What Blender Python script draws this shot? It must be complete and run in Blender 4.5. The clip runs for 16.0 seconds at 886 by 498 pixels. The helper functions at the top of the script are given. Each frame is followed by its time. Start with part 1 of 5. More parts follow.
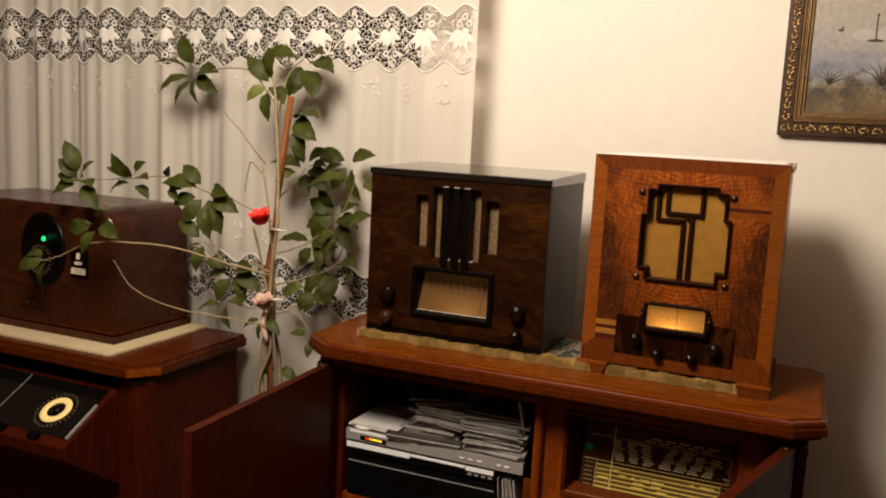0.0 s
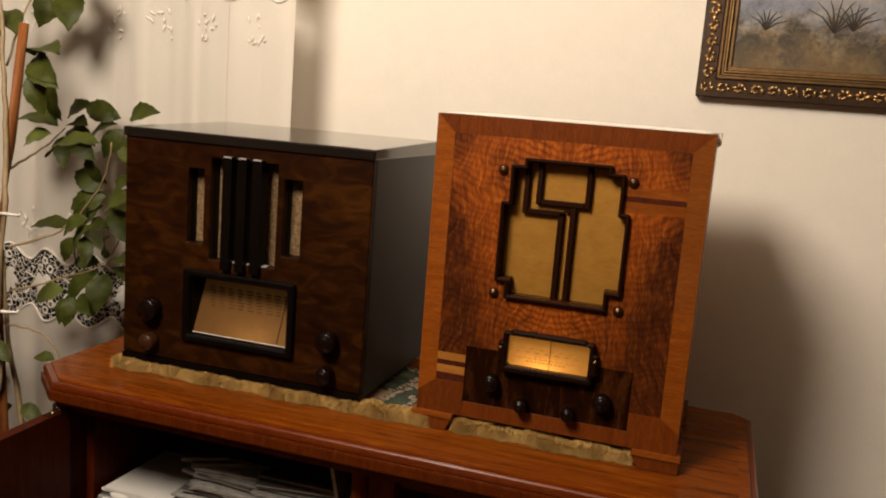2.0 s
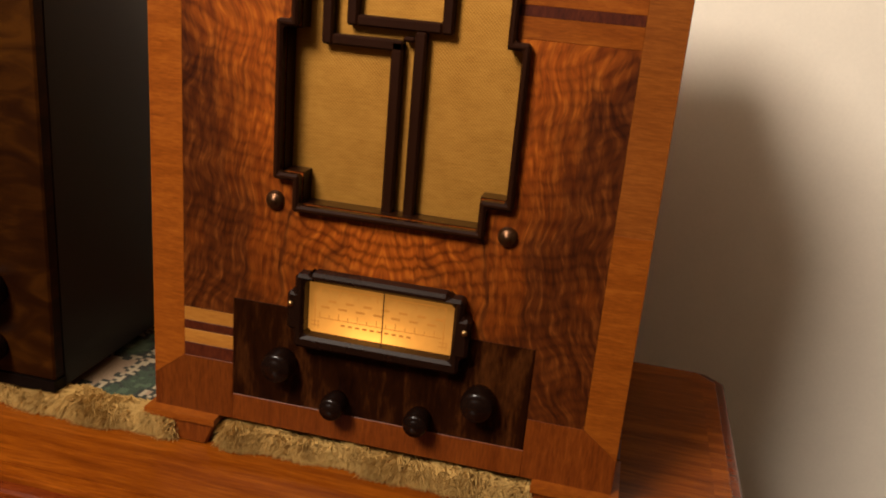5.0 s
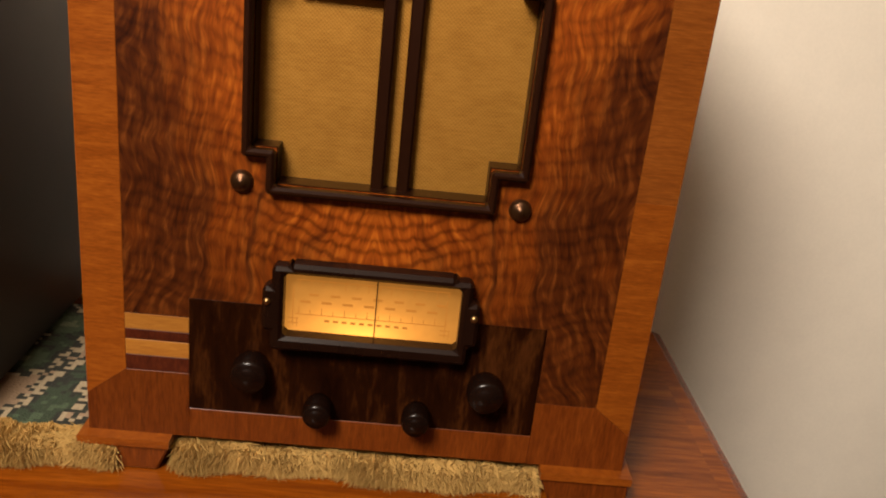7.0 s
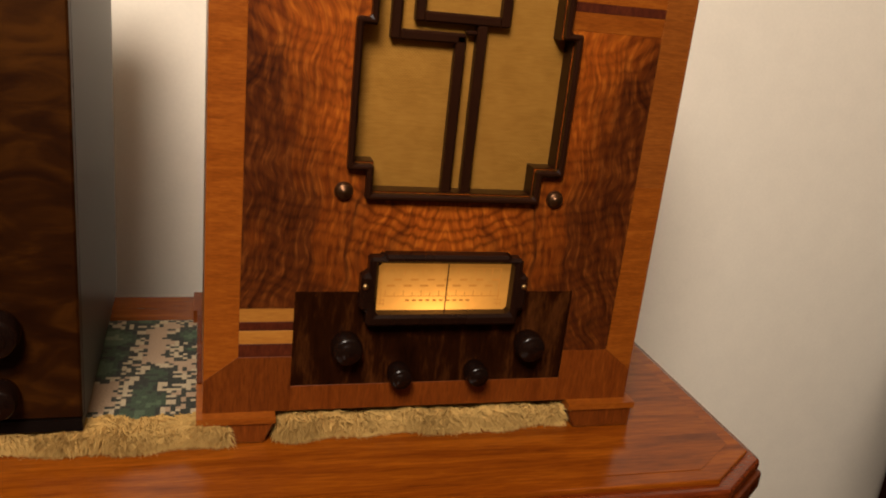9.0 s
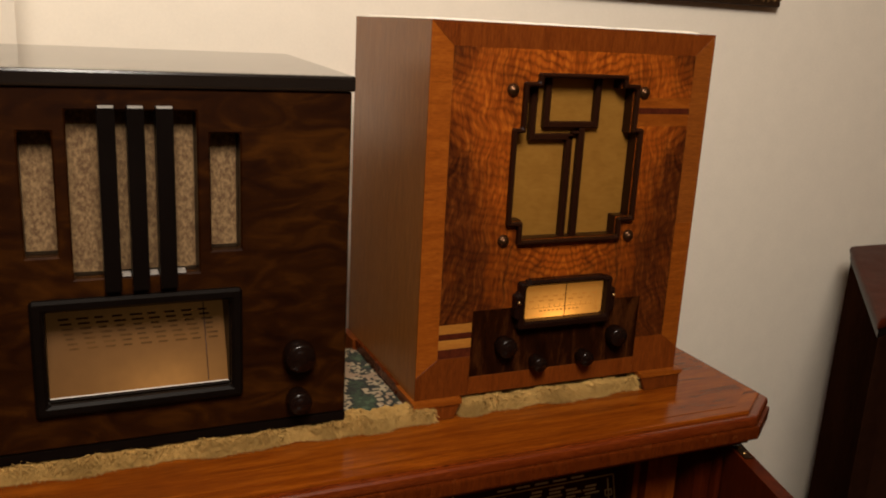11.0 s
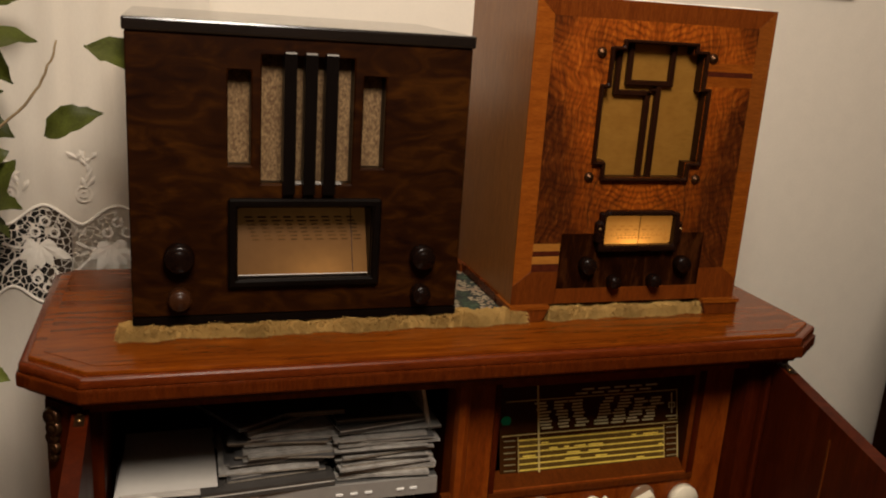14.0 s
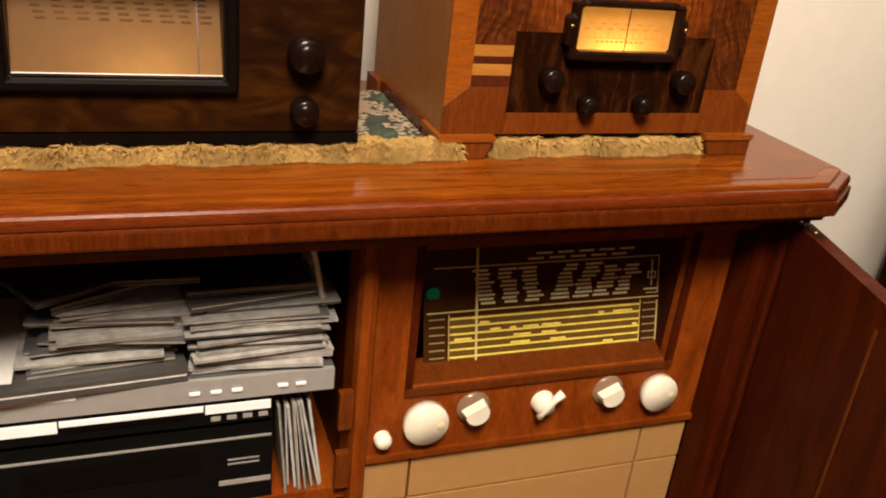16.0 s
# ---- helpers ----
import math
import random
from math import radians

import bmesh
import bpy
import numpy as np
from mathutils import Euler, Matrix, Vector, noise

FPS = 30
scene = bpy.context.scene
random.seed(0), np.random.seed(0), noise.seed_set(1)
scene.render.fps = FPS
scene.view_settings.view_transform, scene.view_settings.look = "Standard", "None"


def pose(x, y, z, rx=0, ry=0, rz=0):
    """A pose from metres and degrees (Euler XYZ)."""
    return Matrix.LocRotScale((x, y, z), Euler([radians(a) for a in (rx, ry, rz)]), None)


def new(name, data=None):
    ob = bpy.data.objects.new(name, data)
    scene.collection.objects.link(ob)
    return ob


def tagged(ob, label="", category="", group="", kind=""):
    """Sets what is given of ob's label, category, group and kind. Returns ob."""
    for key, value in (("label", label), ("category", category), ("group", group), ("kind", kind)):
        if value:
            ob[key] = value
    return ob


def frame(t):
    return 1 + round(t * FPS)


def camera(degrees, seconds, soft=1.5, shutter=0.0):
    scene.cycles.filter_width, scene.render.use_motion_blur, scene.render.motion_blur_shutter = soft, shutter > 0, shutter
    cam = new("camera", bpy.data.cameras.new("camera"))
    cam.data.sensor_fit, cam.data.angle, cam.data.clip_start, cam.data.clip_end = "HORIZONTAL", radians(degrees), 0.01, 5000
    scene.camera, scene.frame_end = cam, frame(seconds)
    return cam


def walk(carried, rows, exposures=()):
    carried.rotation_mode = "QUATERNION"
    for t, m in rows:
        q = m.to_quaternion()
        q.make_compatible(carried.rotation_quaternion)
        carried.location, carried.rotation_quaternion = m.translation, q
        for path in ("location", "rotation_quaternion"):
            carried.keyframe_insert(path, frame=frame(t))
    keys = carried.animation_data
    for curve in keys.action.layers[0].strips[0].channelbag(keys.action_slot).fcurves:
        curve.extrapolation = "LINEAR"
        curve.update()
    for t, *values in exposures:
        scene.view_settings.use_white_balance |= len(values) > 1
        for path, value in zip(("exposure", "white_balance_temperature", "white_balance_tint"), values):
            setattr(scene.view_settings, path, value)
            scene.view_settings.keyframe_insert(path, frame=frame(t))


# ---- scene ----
cam = camera(54.8, 16.0, soft=2.0)
METRES, EYE, TILT, LEAN, TURN = 3.0, 1.32, 0.0, 0.0, 22.9
ROWS = [
    (0.0, 0.0, 0.0, 0.0, 0.42, -8.16, -2.96),
    (0.5, 0.0089, 0.0312, -0.0018, -1.71, -8.28, -2.38),
    (1.0, 0.0407, 0.0872, -0.0039, -2.33, -8.74, -1.93),
    (1.5, 0.0658, 0.1415, -0.007, -2.64, -8.76, -3.73),
    (2.0, 0.0733, 0.1964, -0.0097, -4.72, -9.6, -4.43),
    (2.5, 0.0725, 0.2524, -0.0145, -8.27, -10.37, -3.88),
    (3.0, 0.0751, 0.2825, -0.0215, -9.33, -11.93, -3.56),
    (3.5, 0.0927, 0.3146, -0.0244, -7.88, -13.83, -2.75),
    (4.0, 0.1142, 0.3461, -0.0302, -7.8, -15.88, -3.59),
    (4.5, 0.1338, 0.3691, -0.0351, -8.85, -17.32, -4.45),
    (7.0, 0.1028, 0.4251, -0.0422, -23.46, -20.93, -5.9),
    (7.5, 0.0711, 0.4382, -0.042, -32.63, -21.5, -6.24),
    (8.0, 0.0585, 0.4345, -0.0452, -34.22, -20.35, -6.12),
    (10.5, -0.0868, 0.3971, -0.019, -45.44, -16.4, -3.96),
    (11.0, -0.1237, 0.3926, -0.0154, -46.37, -14.7, -2.99),
    (11.5, -0.144, 0.3793, -0.0133, -44.5, -13.02, -2.53),
    (12.0, -0.162, 0.3525, -0.0125, -41.86, -12.1, -2.6),
    (12.5, -0.1851, 0.3266, -0.014, -40.43, -11.77, -3.05),
    (13.0, -0.2039, 0.3105, -0.0164, -39.93, -12.45, -3.06),
    (13.5, -0.2043, 0.3133, -0.0223, -39.82, -13.49, -3.06),
    (14.0, -0.188, 0.332, -0.0263, -39.85, -15.29, -3.75),
    (14.5, -0.1681, 0.3524, -0.0344, -40.31, -16.71, -4.5),
    (15.0, -0.1489, 0.3727, -0.0459, -41.86, -19.07, -5.39),
    (15.5, -0.1257, 0.3939, -0.0606, -43.43, -21.47, -5.3),
    (16.0, -0.0943, 0.4071, -0.0757, -42.08, -24.73, -5.8),
]
walk(cam, [(t, pose(0, 0, EYE, TILT, LEAN, TURN) @ pose(METRES * x, METRES * y, METRES * z, 90 + pitch, roll, yaw)) for t, x, y, z, yaw, pitch, roll in ROWS], exposures=((0.0, 0.15), (2.0, 0.1), (3.5, -0.22), (4.0, -0.05), (4.5, 0.38), (7.0, 0.58), (8.0, 0.58), (10.5, 0.06), (12.0, 0.0), (13.0, 0.0), (14.0, -0.1), (14.5, 0.15), (15.5, 1.0), (16.0, 1.15)))

# ---------------------------------------------------------------- world, lights
world = bpy.data.worlds.new("night")
scene.world = world
world.use_nodes = True
world.node_tree.nodes["Background"].inputs[0].default_value = (0.010, 0.012, 0.02, 1)
world.node_tree.nodes["Background"].inputs[1].default_value = 0.4

LAMP = Vector((-0.78, 0.62, 2.20))
bulb = bpy.data.lights.new("ceiling_bulb", "POINT")
bulb.energy, bulb.color, bulb.shadow_soft_size = 152.0, (1.0, 0.885, 0.77), 0.28
new("ceiling_bulb", bulb).location = LAMP

# ---------------------------------------------------------------- materials
def material(name, rough=0.5, metal=0.0, coat=0.0, spec=0.5):
    m = bpy.data.materials.new(name)
    m.use_nodes = True
    nt = m.node_tree
    p = nt.nodes["Principled BSDF"]
    p.inputs["Roughness"].default_value = rough
    p.inputs["Metallic"].default_value = metal
    p.inputs["Coat Weight"].default_value = coat
    p.inputs["Coat Roughness"].default_value = 0.12
    p.inputs["Specular IOR Level"].default_value = spec
    return m, nt, p


def node(nt, kind, **values):
    n = nt.nodes.new(kind)
    for key, value in values.items():
        if key == "feature":
            n.feature = value
        elif key == "bands_direction":
            n.bands_direction = value
        else:
            n.inputs[key].default_value = value
    return n


def coords(nt, scale=(1, 1, 1), loc=(0, 0, 0), rot=(0, 0, 0)):
    t = nt.nodes.new("ShaderNodeTexCoord")
    mp = nt.nodes.new("ShaderNodeMapping")
    mp.inputs["Scale"].default_value, mp.inputs["Location"].default_value, mp.inputs["Rotation"].default_value = scale, loc, rot
    nt.links.new(t.outputs["Object"], mp.inputs["Vector"])
    return mp.outputs["Vector"]


def ramp(nt, fac, stops):
    r = nt.nodes.new("ShaderNodeValToRGB")
    while len(r.color_ramp.elements) < len(stops):
        r.color_ramp.elements.new(0.5)
    for e, (at, c) in zip(r.color_ramp.elements, stops):
        e.position = at
        e.color = (*c, 1) if len(c) == 3 else c
    nt.links.new(fac, r.inputs["Fac"])
    return r.outputs["Color"]


def mixed(nt, fac, a, b, blend="MIX"):
    m = nt.nodes.new("ShaderNodeMix")
    m.data_type, m.blend_type = "RGBA", blend
    for sock, v in ((m.inputs[0], fac), (m.inputs[6], a), (m.inputs[7], b)):
        if isinstance(v, bpy.types.NodeSocket):
            nt.links.new(v, sock)
        elif isinstance(v, (int, float)):
            sock.default_value = v
        else:
            sock.default_value = (*v, 1)
    return m.outputs[2]


def maths(nt, op, a, b=0.0, c=None):
    m = nt.nodes.new("ShaderNodeMath")
    m.operation = op
    for sock, v in zip(m.inputs, (a, b, c)):
        if isinstance(v, bpy.types.NodeSocket):
            nt.links.new(v, sock)
        elif v is not None:
            sock.default_value = v
    return m.outputs[0]


def noise_at(nt, vec, scale, detail=4.0, rough=0.55, distort=0.0):
    n = node(nt, "ShaderNodeTexNoise", Scale=scale, Detail=detail, Roughness=rough, Distortion=distort)
    nt.links.new(vec, n.inputs["Vector"])
    return n.outputs["Fac"]


def bumped(nt, p, height, strength=0.2, dist=0.001):
    b = nt.nodes.new("ShaderNodeBump")
    b.inputs["Strength"].default_value, b.inputs["Distance"].default_value = strength, dist
    nt.links.new(height, b.inputs["Height"])
    nt.links.new(b.outputs["Normal"], p.inputs["Normal"])


def wood(name, dark, mid, light, grain=(6, 6, 60), rough=0.3, coat=0.3, figure=0.35, vary=0.12, spec=0.15):
    """Stretched grain, a broad figure over it and worn gloss."""
    m, nt, p = material(name, rough, 0, coat * 0.35, spec)
    fine = noise_at(nt, coords(nt, grain), 9, 6, 0.65, 0.4)
    broad = noise_at(nt, coords(nt, tuple(g * 0.22 for g in grain)), 5, 3, 0.5, 1.2)
    fac = maths(nt, "ADD", maths(nt, "MULTIPLY", fine, 1 - figure), maths(nt, "MULTIPLY", broad, figure))
    col = ramp(nt, fac, [(0.33, dark), (0.5, mid), (0.68, light)])
    info = nt.nodes.new("ShaderNodeObjectInfo")
    tint = maths(nt, "MULTIPLY_ADD", info.outputs["Random"], vary * 2, 1 - vary)
    hsv = nt.nodes.new("ShaderNodeHueSaturation")
    nt.links.new(tint, hsv.inputs["Value"])
    nt.links.new(col, hsv.inputs["Color"])
    nt.links.new(hsv.outputs["Color"], p.inputs["Base Color"])
    smudge = noise_at(nt, coords(nt), 14, 4, 0.6)
    nt.links.new(maths(nt, "MULTIPLY_ADD", smudge, 0.22, rough - 0.10), p.inputs["Roughness"])
    bumped(nt, p, fine, 0.10, 0.0006)
    return m


def figured_walnut(name, centre):
    """Book-matched curly veneer: cross ripples over a swirling grain, mirrored at the centre line."""
    m, nt, p = material(name, 0.36, 0, 0.04, 0.2)
    t = nt.nodes.new("ShaderNodeTexCoord")
    sep = nt.nodes.new("ShaderNodeSeparateXYZ")
    nt.links.new(t.outputs["Object"], sep.inputs[0])
    ax = maths(nt, "ABSOLUTE", maths(nt, "SUBTRACT", sep.outputs["X"], centre))
    com = nt.nodes.new("ShaderNodeCombineXYZ")
    nt.links.new(ax, com.inputs["X"])
    nt.links.new(sep.outputs["Z"], com.inputs["Y"])
    v = com.outputs[0]
    warp = noise_at(nt, v, 9, 3, 0.5)
    # grain lines run upright and flare out at the foot
    flare = maths(nt, "MULTIPLY", maths(nt, "POWER", maths(nt, "MAXIMUM", maths(nt, "SUBTRACT", 1.10, sep.outputs["Z"]), 0.0), 1.8), 0.55)
    gx = maths(nt, "ADD", maths(nt, "SUBTRACT", ax, flare), maths(nt, "MULTIPLY", warp, 0.06))
    gcom = nt.nodes.new("ShaderNodeCombineXYZ")
    nt.links.new(maths(nt, "MULTIPLY", gx, 150.0), gcom.inputs["X"])
    nt.links.new(maths(nt, "MULTIPLY", sep.outputs["Z"], 26.0), gcom.inputs["Y"])
    grain = noise_at(nt, gcom.outputs[0], 1.6, 5, 0.6, 0.3)
    # curl: ripples across the grain, out of step from streak to streak
    column = nt.nodes.new("ShaderNodeCombineXYZ")
    nt.links.new(gx, column.inputs["X"])
    nt.links.new(maths(nt, "MULTIPLY", sep.outputs["Z"], 0.10), column.inputs["Y"])
    slip = noise_at(nt, column.outputs[0], 170, 2, 0.5)
    rz = maths(nt, "ADD", sep.outputs["Z"], maths(nt, "ADD", maths(nt, "MULTIPLY", ax, -0.28), maths(nt, "MULTIPLY", warp, 0.05)))
    wavy = maths(nt, "SINE", maths(nt, "ADD", maths(nt, "MULTIPLY", rz, 590.0), maths(nt, "MULTIPLY", slip, 5.5)))
    strength = noise_at(nt, v, 13, 2, 0.5)
    curl = maths(nt, "MULTIPLY_ADD", maths(nt, "MULTIPLY", wavy, maths(nt, "MULTIPLY_ADD", strength, 2.2, -0.35)), 0.5, 0.5)
    # upright dark streaks
    scom = nt.nodes.new("ShaderNodeCombineXYZ")
    nt.links.new(maths(nt, "MULTIPLY", gx, 95.0), scom.inputs["X"])
    nt.links.new(maths(nt, "MULTIPLY", sep.outputs["Z"], 5.0), scom.inputs["Y"])
    streak = noise_at(nt, scom.outputs[0], 1.3, 3, 0.6, 0.5)
    streakc = ramp(nt, streak, [(0.36, (0.46, 0.39, 0.35)), (0.52, (1.0, 1.0, 1.0))])
    patches = noise_at(nt, v, 6.5, 2, 0.5)
    ramped = ramp(nt, grain, [(0.28, (0.140, 0.0245, 0.0022)), (0.5, (0.272, 0.0590, 0.0045)), (0.72, (0.44, 0.120, 0.0100))])
    curlc = ramp(nt, curl, [(0.05, (0.46, 0.39, 0.34)), (0.40, (0.84, 0.80, 0.77)), (0.85, (1.0, 0.99, 0.97))])
    col = mixed(nt, 0.7, mixed(nt, 0.92, ramped, curlc, "MULTIPLY"), streakc, "MULTIPLY")
    low = maths(nt, "MULTIPLY_ADD", sep.outputs["Z"], -3.2, 3.75)
    side = maths(nt, "MULTIPLY_ADD", ax, 7.5, -0.60)
    heart = maths(nt, "ADD", maths(nt, "MULTIPLY", patches, 1.30), maths(nt, "ADD", maths(nt, "MULTIPLY", low, 0.32), maths(nt, "ADD", maths(nt, "MULTIPLY", side, 0.55), maths(nt, "MULTIPLY_ADD", streak, 0.5, -0.25))))
    hm2 = maths(nt, "MULTIPLY", ramp(nt, heart, [(0.72, (0, 0, 0)), (1.02, (1, 1, 1))]), 0.92)
    darkc = mixed(nt, 0.7, ramp(nt, grain, [(0.34, (0.018, 0.0036, 0.0008)), (0.52, (0.046, 0.0100, 0.0018)), (0.70, (0.110, 0.0290, 0.0050))]), mixed(nt, 0.6, streakc, curlc, "MULTIPLY"), "MULTIPLY")
    nt.links.new(mixed(nt, hm2, col, darkc), p.inputs["Base Color"])
    bumped(nt, p, grain, 0.08, 0.0005)
    return m


def plain(name, colour, rough=0.5, metal=0.0, coat=0.0, vary=0.25, scale=60, bump=0.0, spec=0.5):
    """A colour with mottling at two scales."""
    m, nt, p = material(name, rough, metal, coat, spec)
    a = noise_at(nt, coords(nt), scale, 4)
    b = noise_at(nt, coords(nt), scale / 9, 2)
    f = maths(nt, "ADD", maths(nt, "MULTIPLY", a, 0.5), maths(nt, "MULTIPLY", b, 0.5))
    nt.links.new(ramp(nt, f, [(0.3, tuple(c * (1 - vary) for c in colour)), (0.7, tuple(min(1, c * (1 + vary)) for c in colour))]), p.inputs["Base Color"])
    nt.links.new(maths(nt, "MULTIPLY_ADD", b, 0.2, rough - 0.1), p.inputs["Roughness"])
    if bump:
        bumped(nt, p, a, bump, 0.001)
    return m


def woven(name, light, dark, thread=0.0022, blotch=0.35, rough=0.9, metal=0.0):
    """Plain weave: over-and-under threads of the given width, uneven in tone."""
    m, nt, p = material(name, rough, metal, spec=0.1)
    v = coords(nt)
    sep = nt.nodes.new("ShaderNodeSeparateXYZ")
    nt.links.new(v, sep.inputs[0])
    wob = noise_at(nt, v, 60, 2)
    k = math.pi / thread
    sx = maths(nt, "SINE", maths(nt, "ADD", maths(nt, "MULTIPLY", sep.outputs["X"], k), maths(nt, "MULTIPLY", wob, 4.0)))
    sz = maths(nt, "SINE", maths(nt, "ADD", maths(nt, "MULTIPLY", sep.outputs["Z"], k), maths(nt, "MULTIPLY", wob, 4.0)))
    w = maths(nt, "MULTIPLY_ADD", maths(nt, "MULTIPLY", sx, sz), 0.5, 0.5)
    slub = noise_at(nt, coords(nt, (30, 30, 260)), 4, 3, 0.6)
    spots = noise_at(nt, v, 40, 4, 0.6)
    f = maths(nt, "ADD", maths(nt, "MULTIPLY", w, 0.22), maths(nt, "ADD", maths(nt, "MULTIPLY", slub, 0.40), maths(nt, "MULTIPLY", spots, blotch)))
    nt.links.new(ramp(nt, f, [(0.30, dark), (0.70, light)]), p.inputs["Base Color"])
    bumped(nt, p, w, 0.3, 0.0006)
    return m


MAHOGANY = wood("mahogany", (0.098, 0.0165, 0.0016), (0.160, 0.0305, 0.0029), (0.230, 0.0520, 0.0050), (30, 8, 8), 0.30, 0.05, 0.55, spec=0.12)
# Upright-grain mahogany, darkened in colour for shaded sides, doors and recesses.
MAHOGANY_SHADE = wood("mahogany_upright_shaded", (0.0230, 0.0026, 0.0005), (0.0450, 0.0058, 0.0009), (0.0740, 0.0115, 0.0019), (40, 40, 5), 0.42, 0.0, 0.5, spec=0.07)
TOPWOOD = wood("polished_top", (0.080, 0.0148, 0.0010), (0.152, 0.0322, 0.0019), (0.252, 0.0640, 0.0039), (5, 60, 60), 0.17, 0.05, 0.55, spec=0.24)
EDGEWOOD = wood("edge_band", (0.040, 0.0060, 0.0007), (0.073, 0.0124, 0.0014), (0.110, 0.0222, 0.0026), (70, 70, 9), 0.26, 0.1, spec=0.12)
HONEY = wood("honey_veneer", (0.115, 0.0240, 0.0020), (0.175, 0.0420, 0.0036), (0.240, 0.0670, 0.0064), (14, 14, 100), 0.34, 0.2, 0.4)
# Shaded copy of the honey veneer: colour darkened for the upper right frame.
HONEY_SHADED = wood("honey_shaded_veneer", (0.0955, 0.0229, 0.0028), (0.1397, 0.0371, 0.0045), (0.1841, 0.0550, 0.0073), (10, 10, 90), 0.36, 0.12, 0.3)
HONEY_CROSS = wood("honey_cross_veneer", (0.060, 0.0112, 0.0014), (0.100, 0.0210, 0.0023), (0.150, 0.0365, 0.0044), (80, 20, 10), 0.36, 0.12, 0.3)
STRIPE = wood("light_stringing", (0.2295, 0.0803, 0.0116), (0.2890, 0.1116, 0.0166), (0.3400, 0.1428, 0.0243), (10, 10, 90), 0.4, 0.1, 0.3)
DARKSTRIPE = wood("dark_stringing", (0.022, 0.004, 0.0015), (0.050, 0.009, 0.003), (0.085, 0.018, 0.005), (60, 10, 20), 0.4, 0.1, 0.3)
ROSEWOOD = wood("dark_panel_veneer", (0.0045, 0.0011, 0.0003), (0.0115, 0.0029, 0.0007), (0.0520, 0.0150, 0.0034), (45, 45, 9), 0.34, 0.0, 0.6, spec=0.04)
SIDEWOOD = wood("cabinet_side_veneer", (0.160, 0.0530, 0.0105), (0.230, 0.0830, 0.0170), (0.305, 0.1210, 0.0270), (60, 60, 6), 0.32, 0.1, 0.3, spec=0.3)
CURLY = figured_walnut("curly_walnut", -0.232)
def flame_burl(name):
    """Brown flame veneer: soft lighter tongues lying across a dark ground."""
    m, nt, p = material(name, 0.38, 0, 0.0, 0.10)
    warp = noise_at(nt, coords(nt, (1, 1, 1)), 7, 3, 0.5)
    t = coords(nt, (6, 6, 14), (0.3, 0, 0.1), (0, 0.35, 0))
    tongues = noise_at(nt, t, 2.6, 4, 0.55, 1.6)
    clouds = noise_at(nt, coords(nt, (3, 3, 4)), 2.2, 3, 0.5, 0.6)
    grain = noise_at(nt, coords(nt, (14, 14, 120)), 6, 4, 0.6, 0.3)
    f = maths(nt, "ADD", maths(nt, "MULTIPLY", tongues, 0.62), maths(nt, "ADD", maths(nt, "MULTIPLY", clouds, 0.30), maths(nt, "MULTIPLY", grain, 0.10)))
    col = ramp(nt, f, [(0.34, (0.0060, 0.0013, 0.0002)), (0.50, (0.0150, 0.0039, 0.0004)), (0.69, (0.040, 0.0122, 0.0011))])
    nt.links.new(col, p.inputs["Base Color"])
    bumped(nt, p, grain, 0.06, 0.0005)
    return m


BURL = flame_burl("brown_burl")
EBONY = plain("ebonised_wood", (0.0030, 0.0018, 0.0013), 0.32, 0, 0.0, spec=0.08)
SIDE_LACQUER = plain("brown_black_lacquer", (0.0100, 0.0065, 0.0050), 0.40, 0, 0.0, 0.3, 12, 0, 0.30)
RIMWOOD = wood("polished_rim", (0.0648, 0.0090, 0.0013), (0.1080, 0.0172, 0.0023), (0.1620, 0.0312, 0.0045), (9, 60, 60), 0.16, 0.6, spec=0.4)
BAKELITE = plain("bakelite", (0.006, 0.0024, 0.0014), 0.20, 0, 0.0, spec=0.2)
BROWN_KNOB = plain("brown_bakelite", (0.030, 0.010, 0.0035), 0.28, 0, 0.0, spec=0.25)
MOULD = plain("brown_moulding", (0.014, 0.0042, 0.0016), 0.34, 0, 0.0, spec=0.10)
BEZEL = plain("bezel_bakelite", (0.009, 0.0030, 0.0015), 0.3, 0, 0.0, spec=0.14)
BRASS = plain("aged_brass", (0.33, 0.20, 0.08), 0.38, 1.0)
DARKBRASS = plain("dark_brass", (0.07, 0.030, 0.011), 0.35, 0.8)
IVORY = plain("ivory_plastic", (0.74, 0.66, 0.50), 0.35, 0, 0.2, 0.08)
CLEAR_DISC = plain("smoky_disc", (0.20, 0.12, 0.07), 0.2, 0, 0.4)
GRILLE_CLOTH = woven("gold_grille_cloth", (0.44, 0.215, 0.040), (0.27, 0.120, 0.018), 0.0013, 0.35, 0.50, 0.60)


def speckled(name):
    m, nt, p = material(name, 0.9)
    a = noise_at(nt, coords(nt, (1, 1, 0.7), (0, 0, 0), (0, 0.6, 0)), 330, 2, 0.5)
    b = noise_at(nt, coords(nt), 900, 2, 0.5)
    f = maths(nt, "ADD", maths(nt, "MULTIPLY", a, 0.75), maths(nt, "MULTIPLY", b, 0.25))
    nt.links.new(ramp(nt, f, [(0.36, (0.075, 0.036, 0.011)), (0.49, (0.125, 0.070, 0.026)), (0.64, (0.20, 0.122, 0.052))]), p.inputs["Base Color"])
    bumped(nt, p, f, 0.5, 0.001)
    return m


